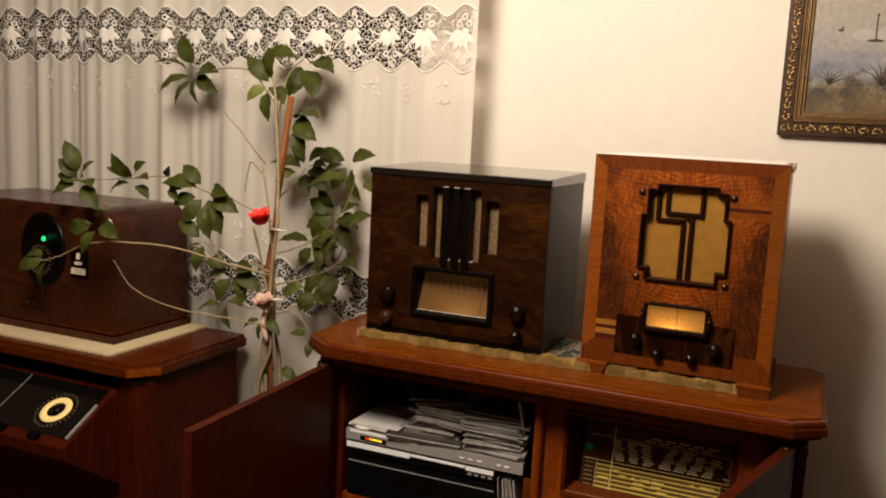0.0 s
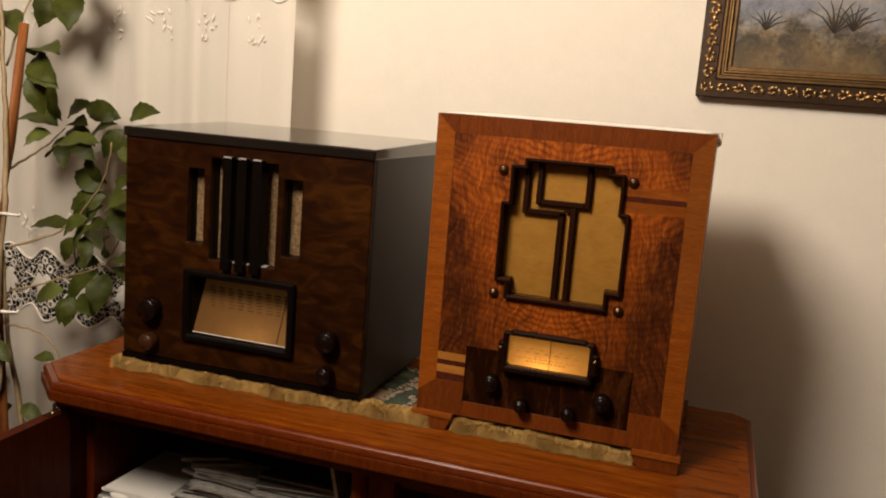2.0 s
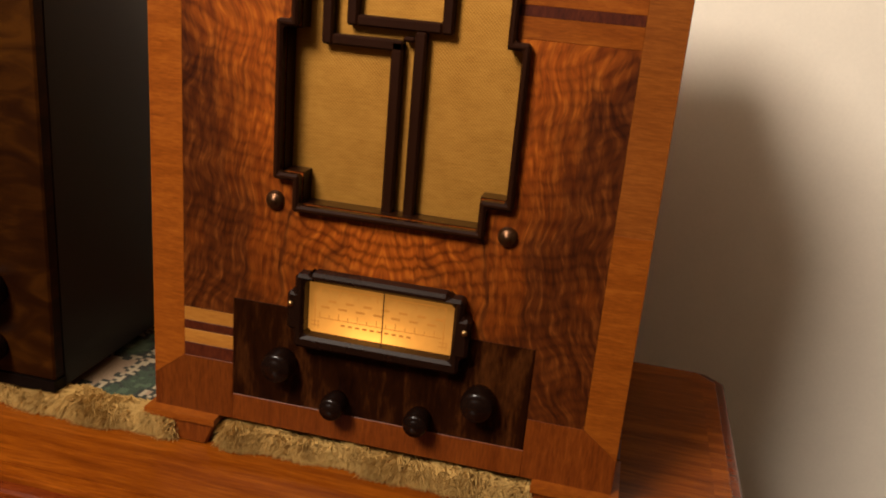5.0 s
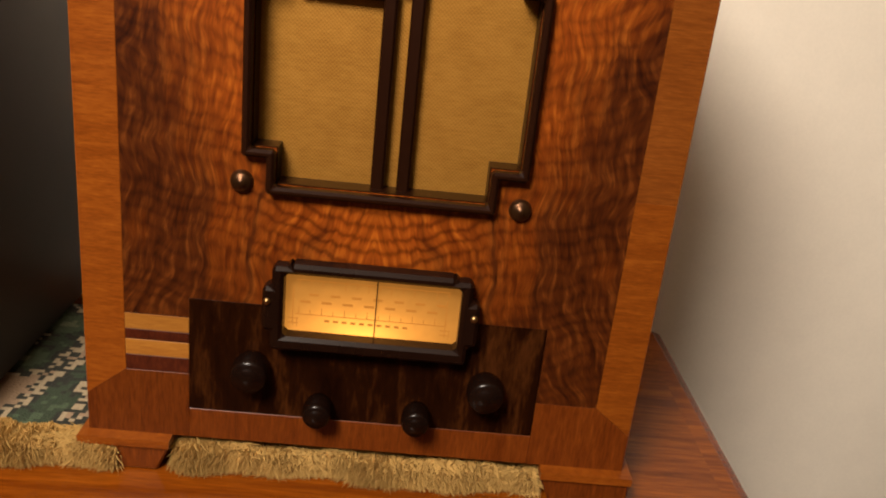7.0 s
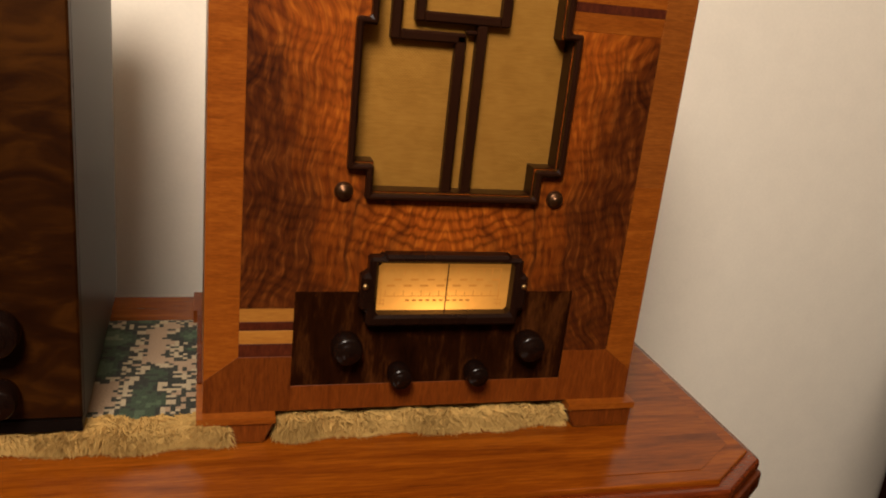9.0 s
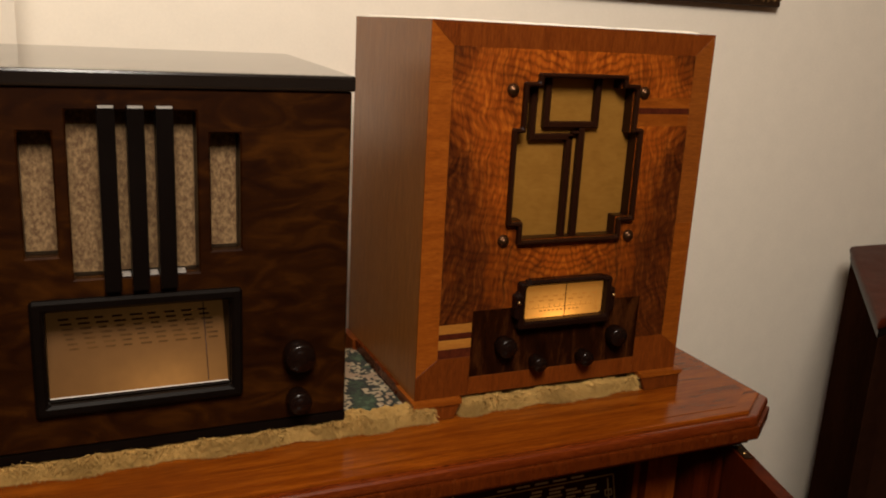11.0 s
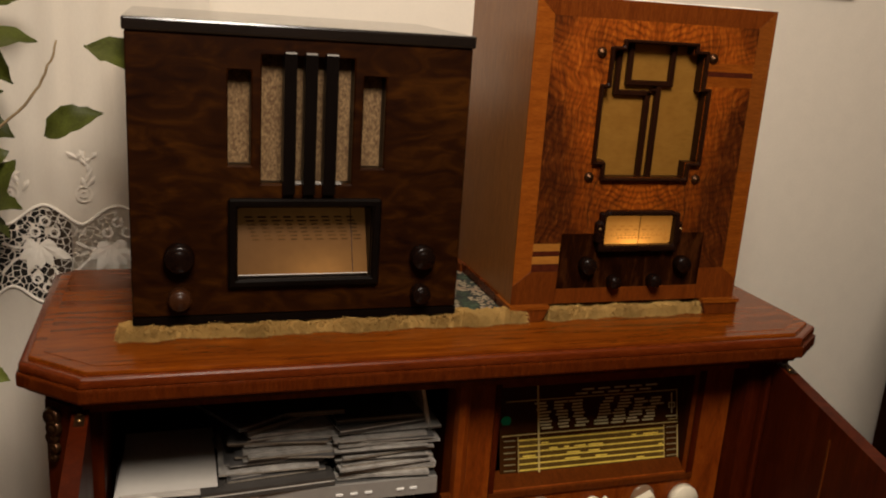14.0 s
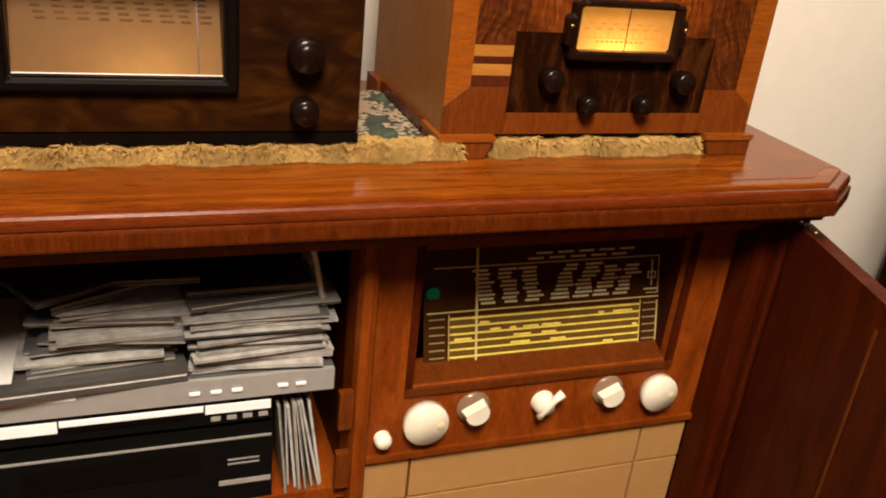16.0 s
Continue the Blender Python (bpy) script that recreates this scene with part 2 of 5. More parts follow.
SPECKLE = speckled("speckled_cloth")
PANEL_CLOTH = woven("beige_cloth", (0.44, 0.235, 0.080), (0.32, 0.165, 0.054), 0.0016, 0.3)
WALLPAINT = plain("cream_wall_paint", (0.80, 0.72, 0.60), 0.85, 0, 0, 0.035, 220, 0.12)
# Unseen walls get a dark colour to cut the light they bounce.
BOUNCE_DARK = plain("unseen_wall_dark", (0.075, 0.046, 0.026), 0.85, 0, 0, 0.06, 120)
# Ceiling out of view, its colour lowered for weaker fill light.
CEIL_DIM = plain("unseen_ceiling_dim", (0.30, 0.26, 0.21), 0.9, 0, 0, 0.04, 120)
# Floor out of view, toned down so less light bounces up.
PARQUET = wood("oak_floor", (0.06, 0.030, 0.012), (0.11, 0.055, 0.021), (0.16, 0.085, 0.036), (12, 60, 60), 0.4, 0.2)
SILVER = plain("silver_plastic", (0.88, 0.86, 0.82), 0.25, 0.05, 0.3, 0.06)
GREYSILVER = plain("grey_metal", (0.36, 0.335, 0.30), 0.36, 0.3, 0, 0.10)
BLACKPLASTIC = plain("black_plastic", (0.0035, 0.0032, 0.0030), 0.35, spec=0.07)
PAPER = plain("white_paper", (0.56, 0.52, 0.46), 0.7, 0, 0, 0.08, 30)
LEAF = plain("leaf_green", (0.040, 0.046, 0.0060), 0.5, 0, 0.0, 0.5, 30, 0.2, 0.18)
LEAFPALE = plain("leaf_yellowing", (0.12, 0.14, 0.025), 0.45, 0, 0.1, 0.3, 30)
STEM = plain("woody_stem", (0.27, 0.19, 0.095), 0.6, 0, 0, 0.35, 80, 0.3)
STAKEWOOD = wood("orange_stake", (0.14, 0.042, 0.009), (0.21, 0.070, 0.016), (0.28, 0.10, 0.026), (80, 80, 8), 0.5, 0.0)
ROSE = plain("red_petal", (0.78, 0.050, 0.035), 0.5, 0, 0, 0.3, 40)
FADED = plain("faded_pink_petal", (0.62, 0.40, 0.30), 0.7, 0, 0, 0.25, 50)
CLAY = plain("terracotta", (0.30, 0.12, 0.06), 0.8, 0, 0, 0.2, 40)
CREAMLACE = plain("cream_mat", (0.58, 0.45, 0.26), 0.9, 0, 0, 0.15, 90, 0.5)
PAINTW = plain("pale_paint", (0.47, 0.425, 0.37), 0.6, 0, 0.0, 0.12, 30, 0, 0.1)
WOOL = plain("wool_fringe", (0.40, 0.245, 0.076), 0.9, 0, 0, 0.2, 260, 0, 0.1)
SPRIG = plain("sprig_thread", (0.70, 0.63, 0.53), 0.8, 0, 0, 0.08, 200)
THREAD = plain("white_thread", (0.80, 0.74, 0.64), 0.8, 0, 0, 0.08, 200)
GILT = plain("antique_gilt", (0.46, 0.28, 0.11), 0.36, 0.85, 0, 0.5, 60, 0.3)
GILT_DARK = plain("dark_gilt", (0.045, 0.022, 0.009), 0.42, 0.5, 0, 0.5, 60, 0.3)
GILT_MID = plain("worn_gilt", (0.20, 0.115, 0.045), 0.45, 0.6, 0, 0.4, 90, 0.2)
GOLD_INK = plain("gold_ink", (0.62, 0.47, 0.17), 0.5)
YELLOW_INK = plain("yellow_ink", (0.78, 0.57, 0.09), 0.5)
PALE_INK = plain("pale_ink", (0.66, 0.56, 0.30), 0.5)
# Brown base paints the wood reflected in the scale glass.
DARKGLASS = plain("dark_scale_glass", (0.046, 0.0155, 0.0030), 0.14, 0, 0.0, spec=0.2)


def glowing(name, colour, strength, centre=None, reach=0.05, floor_=0.2, paper=(0.8, 0.55, 0.2)):
    """A lit dial: strongest beside its bulb, falling off with distance."""
    m, nt, p = material(name, 0.5, spec=0.05)
    p.inputs["Base Color"].default_value = (*paper, 1)
    p.inputs["Emission Color"].default_value = (*colour, 1)
    if centre is None:
        p.inputs["Emission Strength"].default_value = strength
        return m
    t = nt.nodes.new("ShaderNodeTexCoord")
    mp = nt.nodes.new("ShaderNodeMapping")
    mp.vector_type = "POINT"
    sx = 1 / reach
    mp.inputs["Scale"].default_value = (sx * 0.55, 0, sx)
    mp.inputs["Location"].default_value = (-centre[0] * sx * 0.55, 0, -centre[1] * sx)
    nt.links.new(t.outputs["Object"], mp.inputs["Vector"])
    ln = nt.nodes.new("ShaderNodeVectorMath")
    ln.operation = "LENGTH"
    nt.links.new(mp.outputs["Vector"], ln.inputs[0])
    d2 = maths(nt, "POWER", ln.outputs["Value"], 2.0)
    fall = maths(nt, "DIVIDE", 1.0, maths(nt, "ADD", d2, 1.0))
    mott = noise_at(nt, coords(nt), 70, 3)
    s = maths(nt, "MULTIPLY", maths(nt, "ADD", fall, floor_), strength)
    nt.links.new(maths(nt, "MULTIPLY", s, maths(nt, "MULTIPLY_ADD", mott, 0.5, 0.75)), p.inputs["Emission Strength"])
    return m


def sheer_material(name, weave=False):
    """Thin white voile: lets part of the light and the view through; weave makes an open net of it."""
    m = bpy.data.materials.new(name)
    m.use_nodes = True
    nt = m.node_tree
    nt.nodes.clear()
    out = nt.nodes.new("ShaderNodeOutputMaterial")
    dif = node(nt, "ShaderNodeBsdfDiffuse", Color=(0.76, 0.685, 0.575, 1))
    tra = node(nt, "ShaderNodeBsdfTranslucent", Color=(0.80, 0.75, 0.66, 1))
    cle = nt.nodes.new("ShaderNodeBsdfTransparent")
    cloth = nt.nodes.new("ShaderNodeMixShader")
    cloth.inputs[0].default_value = 0.15
    nt.links.new(dif.outputs[0], cloth.inputs[1])
    nt.links.new(tra.outputs[0], cloth.inputs[2])
    mix = nt.nodes.new("ShaderNodeMixShader")
    if weave:
        v = coords(nt, (1, 0, 1))
        vor = node(nt, "ShaderNodeTexVoronoi", feature="DISTANCE_TO_EDGE", Scale=92.0)
        nt.links.new(v, vor.inputs["Vector"])
        hole = maths(nt, "GREATER_THAN", vor.outputs["Distance"], 0.060)
        nt.links.new(maths(nt, "MULTIPLY", hole, 0.97), mix.inputs[0])
    else:
        fine = noise_at(nt, coords(nt, (300, 1, 60)), 3, 2)
        cloudy = noise_at(nt, coords(nt, (4, 1, 1.2)), 3, 2)
        nt.links.new(maths(nt, "MULTIPLY_ADD", maths(nt, "ADD", fine, cloudy), 0.10, 0.035), mix.inputs[0])
    nt.links.new(cloth.outputs[0], mix.inputs[1])
    nt.links.new(cle.outputs[0], mix.inputs[2])
    nt.links.new(mix.outputs[0], out.inputs["Surface"])
    return m


VOILE, NET = sheer_material("voile"), sheer_material("lace_net", True)

# ---------------------------------------------------------------- mesh helpers
def quad_box(bm, x0, x1, y0, y1, z0, z1):
    v = [bm.verts.new(c) for c in ((x0, y0, z0), (x1, y0, z0), (x1, y1, z0), (x0, y1, z0), (x0, y0, z1), (x1, y0, z1), (x1, y1, z1), (x0, y1, z1))]
    for f in ((3, 2, 1, 0), (4, 5, 6, 7), (0, 1, 5, 4), (1, 2, 6, 5), (2, 3, 7, 6), (3, 0, 4, 7)):
        bm.faces.new([v[i] for i in f])
    return v


def softened(bm, width, segments=2, angle=0.5):
    edges = [e for e in bm.edges if len(e.link_faces) == 2 and e.calc_face_angle(0) > angle]
    if width and edges:
        bmesh.ops.bevel(bm, geom=edges, offset=width, segments=segments, affect="EDGES", profile=0.6)
    return bm


def box(x0, x1, y0, y1, z0, z1, soft=0.0, segments=2):
    bm = bmesh.new()
    quad_box(bm, x0, x1, y0, y1, z0, z1)
    return softened(bm, soft, segments)


def boxes(list_, soft=0.0):
    bm = bmesh.new()
    for b in list_:
        quad_box(bm, *b)
    return softened(bm, soft, 1)


def plate(adds, cuts, y0, y1, soft=0.0):
    """An upright plate between two depths, the union of rectangles (x0, x1, z0, z1) less others."""
    xs = sorted({round(v, 5) for r in adds + cuts for v in r[:2]})
    zs = sorted({round(v, 5) for r in adds + cuts for v in r[2:]})
    inside = lambda rs, x, z: any(r[0] < x < r[1] and r[2] < z < r[3] for r in rs)
    full = {(i, j) for i in range(len(xs) - 1) for j in range(len(zs) - 1)
            if inside(adds, (xs[i] + xs[i + 1]) / 2, (zs[j] + zs[j + 1]) / 2) and not inside(cuts, (xs[i] + xs[i + 1]) / 2, (zs[j] + zs[j + 1]) / 2)}
    bm = bmesh.new()
    made = {}

    def vert(i, j, y):
        if (i, j, y) not in made:
            made[i, j, y] = bm.verts.new((xs[i], y, zs[j]))
        return made[i, j, y]
    for i, j in full:
        bm.faces.new([vert(i, j, y0), vert(i + 1, j, y0), vert(i + 1, j + 1, y0), vert(i, j + 1, y0)])
        bm.faces.new([vert(i, j + 1, y1), vert(i + 1, j + 1, y1), vert(i + 1, j, y1), vert(i, j, y1)])
        for di, dj, a, b in ((-1, 0, (0, 1), (0, 0)), (1, 0, (1, 0), (1, 1)), (0, -1, (0, 0), (1, 0)), (0, 1, (1, 1), (0, 1))):
            if (i + di, j + dj) not in full:
                bm.faces.new([vert(i + b[0], j + b[1], y0), vert(i + a[0], j + a[1], y0), vert(i + a[0], j + a[1], y1), vert(i + b[0], j + b[1], y1)])
    bmesh.ops.recalc_face_normals(bm, faces=bm.faces[:])
    bmesh.ops.dissolve_limit(bm, angle_limit=0.02, verts=bm.verts[:], edges=bm.edges[:])
    return softened(bm, soft, 1)


def prism(points, z0, z1, soft=0.0, segments=2):
    """A flat outline in plan, raised from z0 to z1."""
    bm = bmesh.new()
    lo, hi = [bm.verts.new((x, y, z0)) for x, y in points], [bm.verts.new((x, y, z1)) for x, y in points]
    n = len(points)
    bm.faces.new(lo[::-1])
    bm.faces.new(hi)
    for i in range(n):
        bm.faces.new([lo[i], lo[(i + 1) % n], hi[(i + 1) % n], hi[i]])
    bmesh.ops.recalc_face_normals(bm, faces=bm.faces[:])
    return softened(bm, soft, segments)


def extruded(points, a0, a1, axis="x"):
    """A profile of (y, z) points drawn along x, or of (x, z) along y."""
    bm = bmesh.new()
    at = (lambda p, a: (a, p[0], p[1])) if axis == "x" else (lambda p, a: (p[0], a, p[1]))
    lo, hi = [bm.verts.new(at(p, a0)) for p in points], [bm.verts.new(at(p, a1)) for p in points]
    n = len(points)
    bm.faces.new(lo[::-1])
    bm.faces.new(hi)
    for i in range(n):
        bm.faces.new([lo[i], lo[(i + 1) % n], hi[(i + 1) % n], hi[i]])
    bmesh.ops.recalc_face_normals(bm, faces=bm.faces[:])
    return bm


def turned(profile, m, steps=24):
    """A body of revolution: (radius, height) pairs round the local z, set by the matrix m."""
    bm = bmesh.new()
    rings = []
    for r, h in profile:
        rings.append([bm.verts.new(m @ Vector((r * math.cos(2 * math.pi * k / steps), r * math.sin(2 * math.pi * k / steps), h))) for k in range(steps)] if r > 1e-6 else [bm.verts.new(m @ Vector((0, 0, h)))])
    for a, b in zip(rings, rings[1:]):
        for k in range(steps):
            l = (k + 1) % steps
            f = [a[k % len(a)], a[l % len(a)], b[l % len(b)], b[k % len(b)]]
            f = [v for i, v in enumerate(f) if v not in f[:i]]
            if len(f) > 2:
                bm.faces.new(f)
    bmesh.ops.recalc_face_normals(bm, faces=bm.faces[:])
    for f in bm.faces:
        f.smooth = True
    return bm


def tube(points, radii, sides=7):
    """A round rod along points, with a radius at each."""
    bm = bmesh.new()
    pts = [Vector(p) for p in points]
    rings = []
    for i, p in enumerate(pts):
        d = (pts[min(i + 1, len(pts) - 1)] - pts[max(i - 1, 0)]).normalized()
        q = d.to_track_quat("Z", "Y")
        r = radii[i] if isinstance(radii, (list, tuple)) else radii
        rings.append([bm.verts.new(p + q @ Vector((r * math.cos(2 * math.pi * k / sides), r * math.sin(2 * math.pi * k / sides), 0))) for k in range(sides)])
    for a, b in zip(rings, rings[1:]):
        for k in range(sides):
            bm.faces.new([a[k], a[(k + 1) % sides], b[(k + 1) % sides], b[k]])
    bm.faces.new(rings[0][::-1])
    bm.faces.new(rings[-1])
    for f in bm.faces:
        f.smooth = True
    return bm


def curve_points(points, steps=6):
    """Smooth points through the given ones."""
    p = [Vector(q) for q in points]
    p = [p[0] * 2 - p[1]] + p + [p[-1] * 2 - p[-2]]
    out = []
    for i in range(1, len(p) - 2):
        for s in range(steps):
            t = s / steps
            out.append(0.5 * (2 * p[i] + (p[i + 1] - p[i - 1]) * t + (2 * p[i - 1] - 5 * p[i] + 4 * p[i + 1] - p[i + 2]) * t * t + (3 * p[i] - p[i - 1] - 3 * p[i + 1] + p[i + 2]) * t ** 3))
    return out + [p[-2]]


def mesh_of(name, bm, mat):
    me = bpy.data.meshes.new(name)
    bm.normal_update()
    bm.to_mesh(me)
    bm.free()
    me.materials.append(mat)
    return me


def thing(name, at, label, category, group="", kind=""):
    ob = new(name)
    ob.location = at
    ob.empty_display_size = 0.05
    return tagged(ob, label, category, group, kind)


def base_of(ob):
    m = Matrix.Translation(ob.location)
    return base_of(ob.parent) @ m if ob.parent and ob.type == "EMPTY" else m


def part(name, bm, mat, parent, label=""):
    """A mesh in world coordinates, hung under a thing or a part."""
    ob = new(name, bm if isinstance(bm, bpy.types.Mesh) else mesh_of(name, bm, mat))
    ob.parent = parent
    if parent.type == "EMPTY":
        ob.matrix_parent_inverse = Matrix.Translation(parent.location).inverted()
    if label:
        ob["label"] = label
    return ob


def solo(name, bm, mat, label, category, kind="", group=""):
    return tagged(new(name, mesh_of(name, bm, mat)), label, category, group, kind)


FRONT = lambda x, y, z: Matrix.Translation((x, y, z)) @ Matrix.Rotation(math.pi / 2, 4, "X")  # local z towards the viewer (-y)


def knob_profile(r, h):
    return [(0, h), (r * 0.55, h), (r * 0.62, h * 0.93), (r * 0.80, h * 0.95), (r * 0.93, h * 0.82), (r, h * 0.55), (r * 0.98, h * 0.2), (r * 0.90, 0), (0, 0)]

# ---------------------------------------------------------------- the room
WALL = 2.34
solo("floor", box(-3.5, 1.9, -2.0, WALL + 0.2, -0.1, 0.0), PARQUET, "unseen oak floor, kept dark to cut bounced light", "floor", "structure")
solo("ceiling", box(-3.5, 1.9, -2.0, WALL + 0.2, 2.6, 2.7), CEIL_DIM, "unseen ceiling, darkened to cut bounced light", "ceiling", "structure")
solo("wall_back", plate([(-3.5, 1.9, 0, 2.6)], [(-3.1, -1.09, 0.08, 2.30)], WALL, WALL + 0.2), WALLPAINT, "cream painted wall behind the radio cabinet", "wall", "structure")
# Side and front walls stay unseen; their darkness holds back fill light.
solo("wall_left", box(-3.6, -3.5, -2.0, WALL + 0.2, 0, 2.6), BOUNCE_DARK, "unseen side wall, darkened to cut bounced light", "wall", "structure")
solo("wall_right", box(1.9, 2.0, -2.0, WALL + 0.2, 0, 2.6), BOUNCE_DARK, "unseen side wall, darkened to cut bounced light", "wall", "structure")
solo("wall_front", box(-3.5, 1.9, -2.1, -2.0, 0, 2.6), BOUNCE_DARK, "unseen wall facing the cabinet, darkened to cut bounced light", "wall", "structure")

win = thing("window_1", (-2.095, WALL + 0.15, 0.08), "tall dark window at night behind the net curtain", "window", kind="structure")
part("window_frame", plate([(-3.1, -1.09, 0.08, 2.30)], [(-3.04, -2.13, 0.16, 2.24), (-2.06, -1.15, 0.16, 2.24)], WALL + 0.12, WALL + 0.17, 0.003), plain("window_paint", (0.10, 0.06, 0.035), 0.5), win)
for x0, x1 in ((-3.04, -2.13), (-2.06, -1.15)):
    part("pane", box(x0, x1, WALL + 0.142, WALL + 0.148, 0.16, 2.24), plain("night_glass", (0.006, 0.006, 0.008), 0.08), win)

lamp = thing("ceiling_light", (LAMP.x, LAMP.y, 2.6), "hanging room lamp with a brass rod", "lamp")
part("canopy", turned([(0, 0), (0.06, 0), (0.055, -0.03), (0, -0.03)], Matrix.Translation((LAMP.x, LAMP.y, 2.6))), BRASS, lamp)
part("rod", tube([(LAMP.x, LAMP.y, 2.575), (LAMP.x, LAMP.y, LAMP.z + 0.16)], 0.008), BRASS, lamp)

# ---------------------------------------------------------------- net curtain
CURTAIN = 2.19


def fold(x, z=1.0):
    """Depth of the curtain at x: uneven hanging folds."""
    f = 0.007 * math.sin(x * 27 + 1.3 * math.sin(x * 5.1)) + 0.0035 * math.sin(x * 55 + 2.0) + 0.008 * math.sin(x * 9.7) + 0.0022 * math.sin(x * 118 + 3 * math.sin(x * 11)) - 0.010 * max(0.0, math.sin(x * 19 + 2.2 * math.sin(x * 3.3))) ** 14
    if x > -1.0:
        f *= 0.5
    return CURTAIN + f * (0.8 + 0.2 * math.sin(z * 1.7 + x * 3)) - 0.01


def scallop(x):
    s = math.cos(2 * math.pi * (x + 1.0) / 0.112)
    return 0.016 * (abs(s + 1) / 2) ** 0.8 * 2 - 0.016


def cloth_strip(x0, x1, low, high, rows, step=0.008, shift=0.0):
    bm = bmesh.new()
    n = int((x1 - x0) / step)
    grid = []
    for i in range(n + 1):
        x = x0 + (x1 - x0) * i / n
        a, b = low(x), high(x)
        grid.append([bm.verts.new((x, fold(x, a + (b - a) * j / rows) + shift, a + (b - a) * j / rows)) for j in range(rows + 1)])
    for c, d in zip(grid, grid[1:]):
        for j in range(rows):
            bm.faces.new([c[j], d[j], d[j + 1], c[j + 1]]).smooth = True
    return bm


CX0, CX1 = -3.15, -0.852
curtain = thing("net_curtain", (-2.0, CURTAIN, 0.0), "long white net curtain with two bands of leaf lace", "curtain")
BANDS = ((0.748, 0.885), (1.480, 1.630))  # the open lace bands
lo0, hi0 = BANDS[0]
lo1, hi1 = BANDS[1]
flat = lambda z: (lambda x: z)
part("voile", cloth_strip(CX0, CX1, flat(0.02), lambda x: lo0 - scallop(x), 10), VOILE, curtain)
part("voile", cloth_strip(CX0, CX1, lambda x: hi0 + scallop(x), lambda x: lo1 - scallop(x), 12), VOILE, curtain)
part("voile", cloth_strip(CX0, CX1, lambda x: hi1 + scallop(x), flat(2.38), 10), VOILE, curtain)
for lo, hi in BANDS:
    part("lace_band", cloth_strip(CX0, CX1, lambda x: lo - scallop(x), lambda x: hi + scallop(x), 3), NET, curtain, "open white lace net")


def hem(edge, r=0.0028):
    pts = [(x, fold(x, edge(x)) - 0.002, edge(x)) for x in np.arange(CX0, CX1, 0.008)]
    return tube(pts, r, 5)


for lo, hi in BANDS:
    part("scalloped_hem", hem(lambda x: lo - scallop(x)), THREAD, curtain)
    part("scalloped_hem", hem(lambda x: hi + scallop(x)), THREAD, curtain)
r = random.Random(31)
x = CX1 - 0.07
while x > CX0 + 0.05:
    w = r.uniform(0.012, 0.040)
    part("fold", cloth_strip(x - w, x, flat(0.98), lambda q: lo1 - scallop(q) - 0.004, 10, 0.004, -0.0012), VOILE, curtain, "doubled fold of the voile")
    x -= w + r.choice((0.06, 0.10, 0.15, 0.20)) + r.uniform(-0.012, 0.012)
part("side_hem", cloth_strip(CX1 - 0.012, CX1 + 0.002, flat(0.02), flat(2.38), 12, 0.004, -0.003), VOILE, curtain)

rng = random.Random(4)
verts, faces = [], []


def motif_blade(cx, cz, angle, length, width):
    """One pointed thread-filled petal lying on the cloth."""
    ca, sa = math.cos(angle), math.sin(angle)
    o = len(verts)
    for u, w in ((0, 0), (0.3, 0.8), (0.6, 1.0), (0.85, 0.55), (1, 0), (0.85, -0.55), (0.6, -1.0), (0.3, -0.8), (0.5, 0)):
        a, b = u * length, w * width / 2
        x, z = cx + a * ca - b * sa, cz + a * sa + b * ca
        verts.append((x, fold(x, z) - (0.005 if u == 0.5 else 0.003), z))
    faces.extend((o + 8, o + i, o + (i + 1) % 8) for i in range(8))


def motif_ring(cx, cz, r, t=0.0022, n=12):
    o = len(verts)
    for k in range(n):
        a = 2 * math.pi * k / n
        for rr in (r - t, r + t):
            x, z = cx + rr * math.cos(a), cz + rr * math.sin(a)
            verts.append((x, fold(x, z) - 0.004, z))
    faces.extend((o + 2 * k, o + 2 * ((k + 1) % n), o + 2 * ((k + 1) % n) + 1, o + 2 * k + 1) for k in range(n))


def motif_arc(points, t=0.0022):
    o = len(verts)
    pts = curve_points([(p[0], 0, p[1]) for p in points], 4)
    for i, p in enumerate(pts):
        d = pts[min(i + 1, len(pts) - 1)] - pts[max(i - 1, 0)]
        d.normalize()
        for s in (-t, t):
            x, z = p.x - d.z * s, p.z + d.x * s
            verts.append((x, fold(x, z) - 0.004, z))
    faces.extend((o + 2 * i, o + 2 * i + 2, o + 2 * i + 3, o + 2 * i + 1) for i in range(len(pts) - 1))


for bi, (lo, hi) in enumerate(BANDS):
    zc = (lo + hi) / 2
    k = 0
    x = -1.0 + 0.112 * 1
    while x > CX0 + 0.06:
        for da in (-2.5, -2.0, -1.57, -1.1, -0.55, 0.0, 3.3):
            motif_blade(x - 0.01, zc + 0.018, da + rng.uniform(-0.1, 0.1), rng.uniform(0.040, 0.055) if abs(da) < 3 and da < -0.3 else 0.026, 0.019)
        for sx, sz in ((0.056, 0.050), (0.040, 0.034), (0.070, 0.034), (0.056, -0.050), (0.040, -0.036), (0.072, -0.036)):
            motif_ring(x + sx - 0.056, zc + sz * 1.15, 0.0072)
        motif_arc([(x - 0.065, zc + 0.022), (x - 0.040, zc + 0.012), (x - 0.012, zc + 0.020)])
        motif_arc([(x - 0.068, zc - 0.030), (x - 0.045, zc - 0.006), (x - 0.015, zc - 0.002)])
        motif_arc([(x + 0.010, zc - 0.020), (x + 0.022, zc - 0.040), (x + 0.040, zc - 0.046)])
        x -= 0.112
        k += 1
me = bpy.data.meshes.new("embroidery")
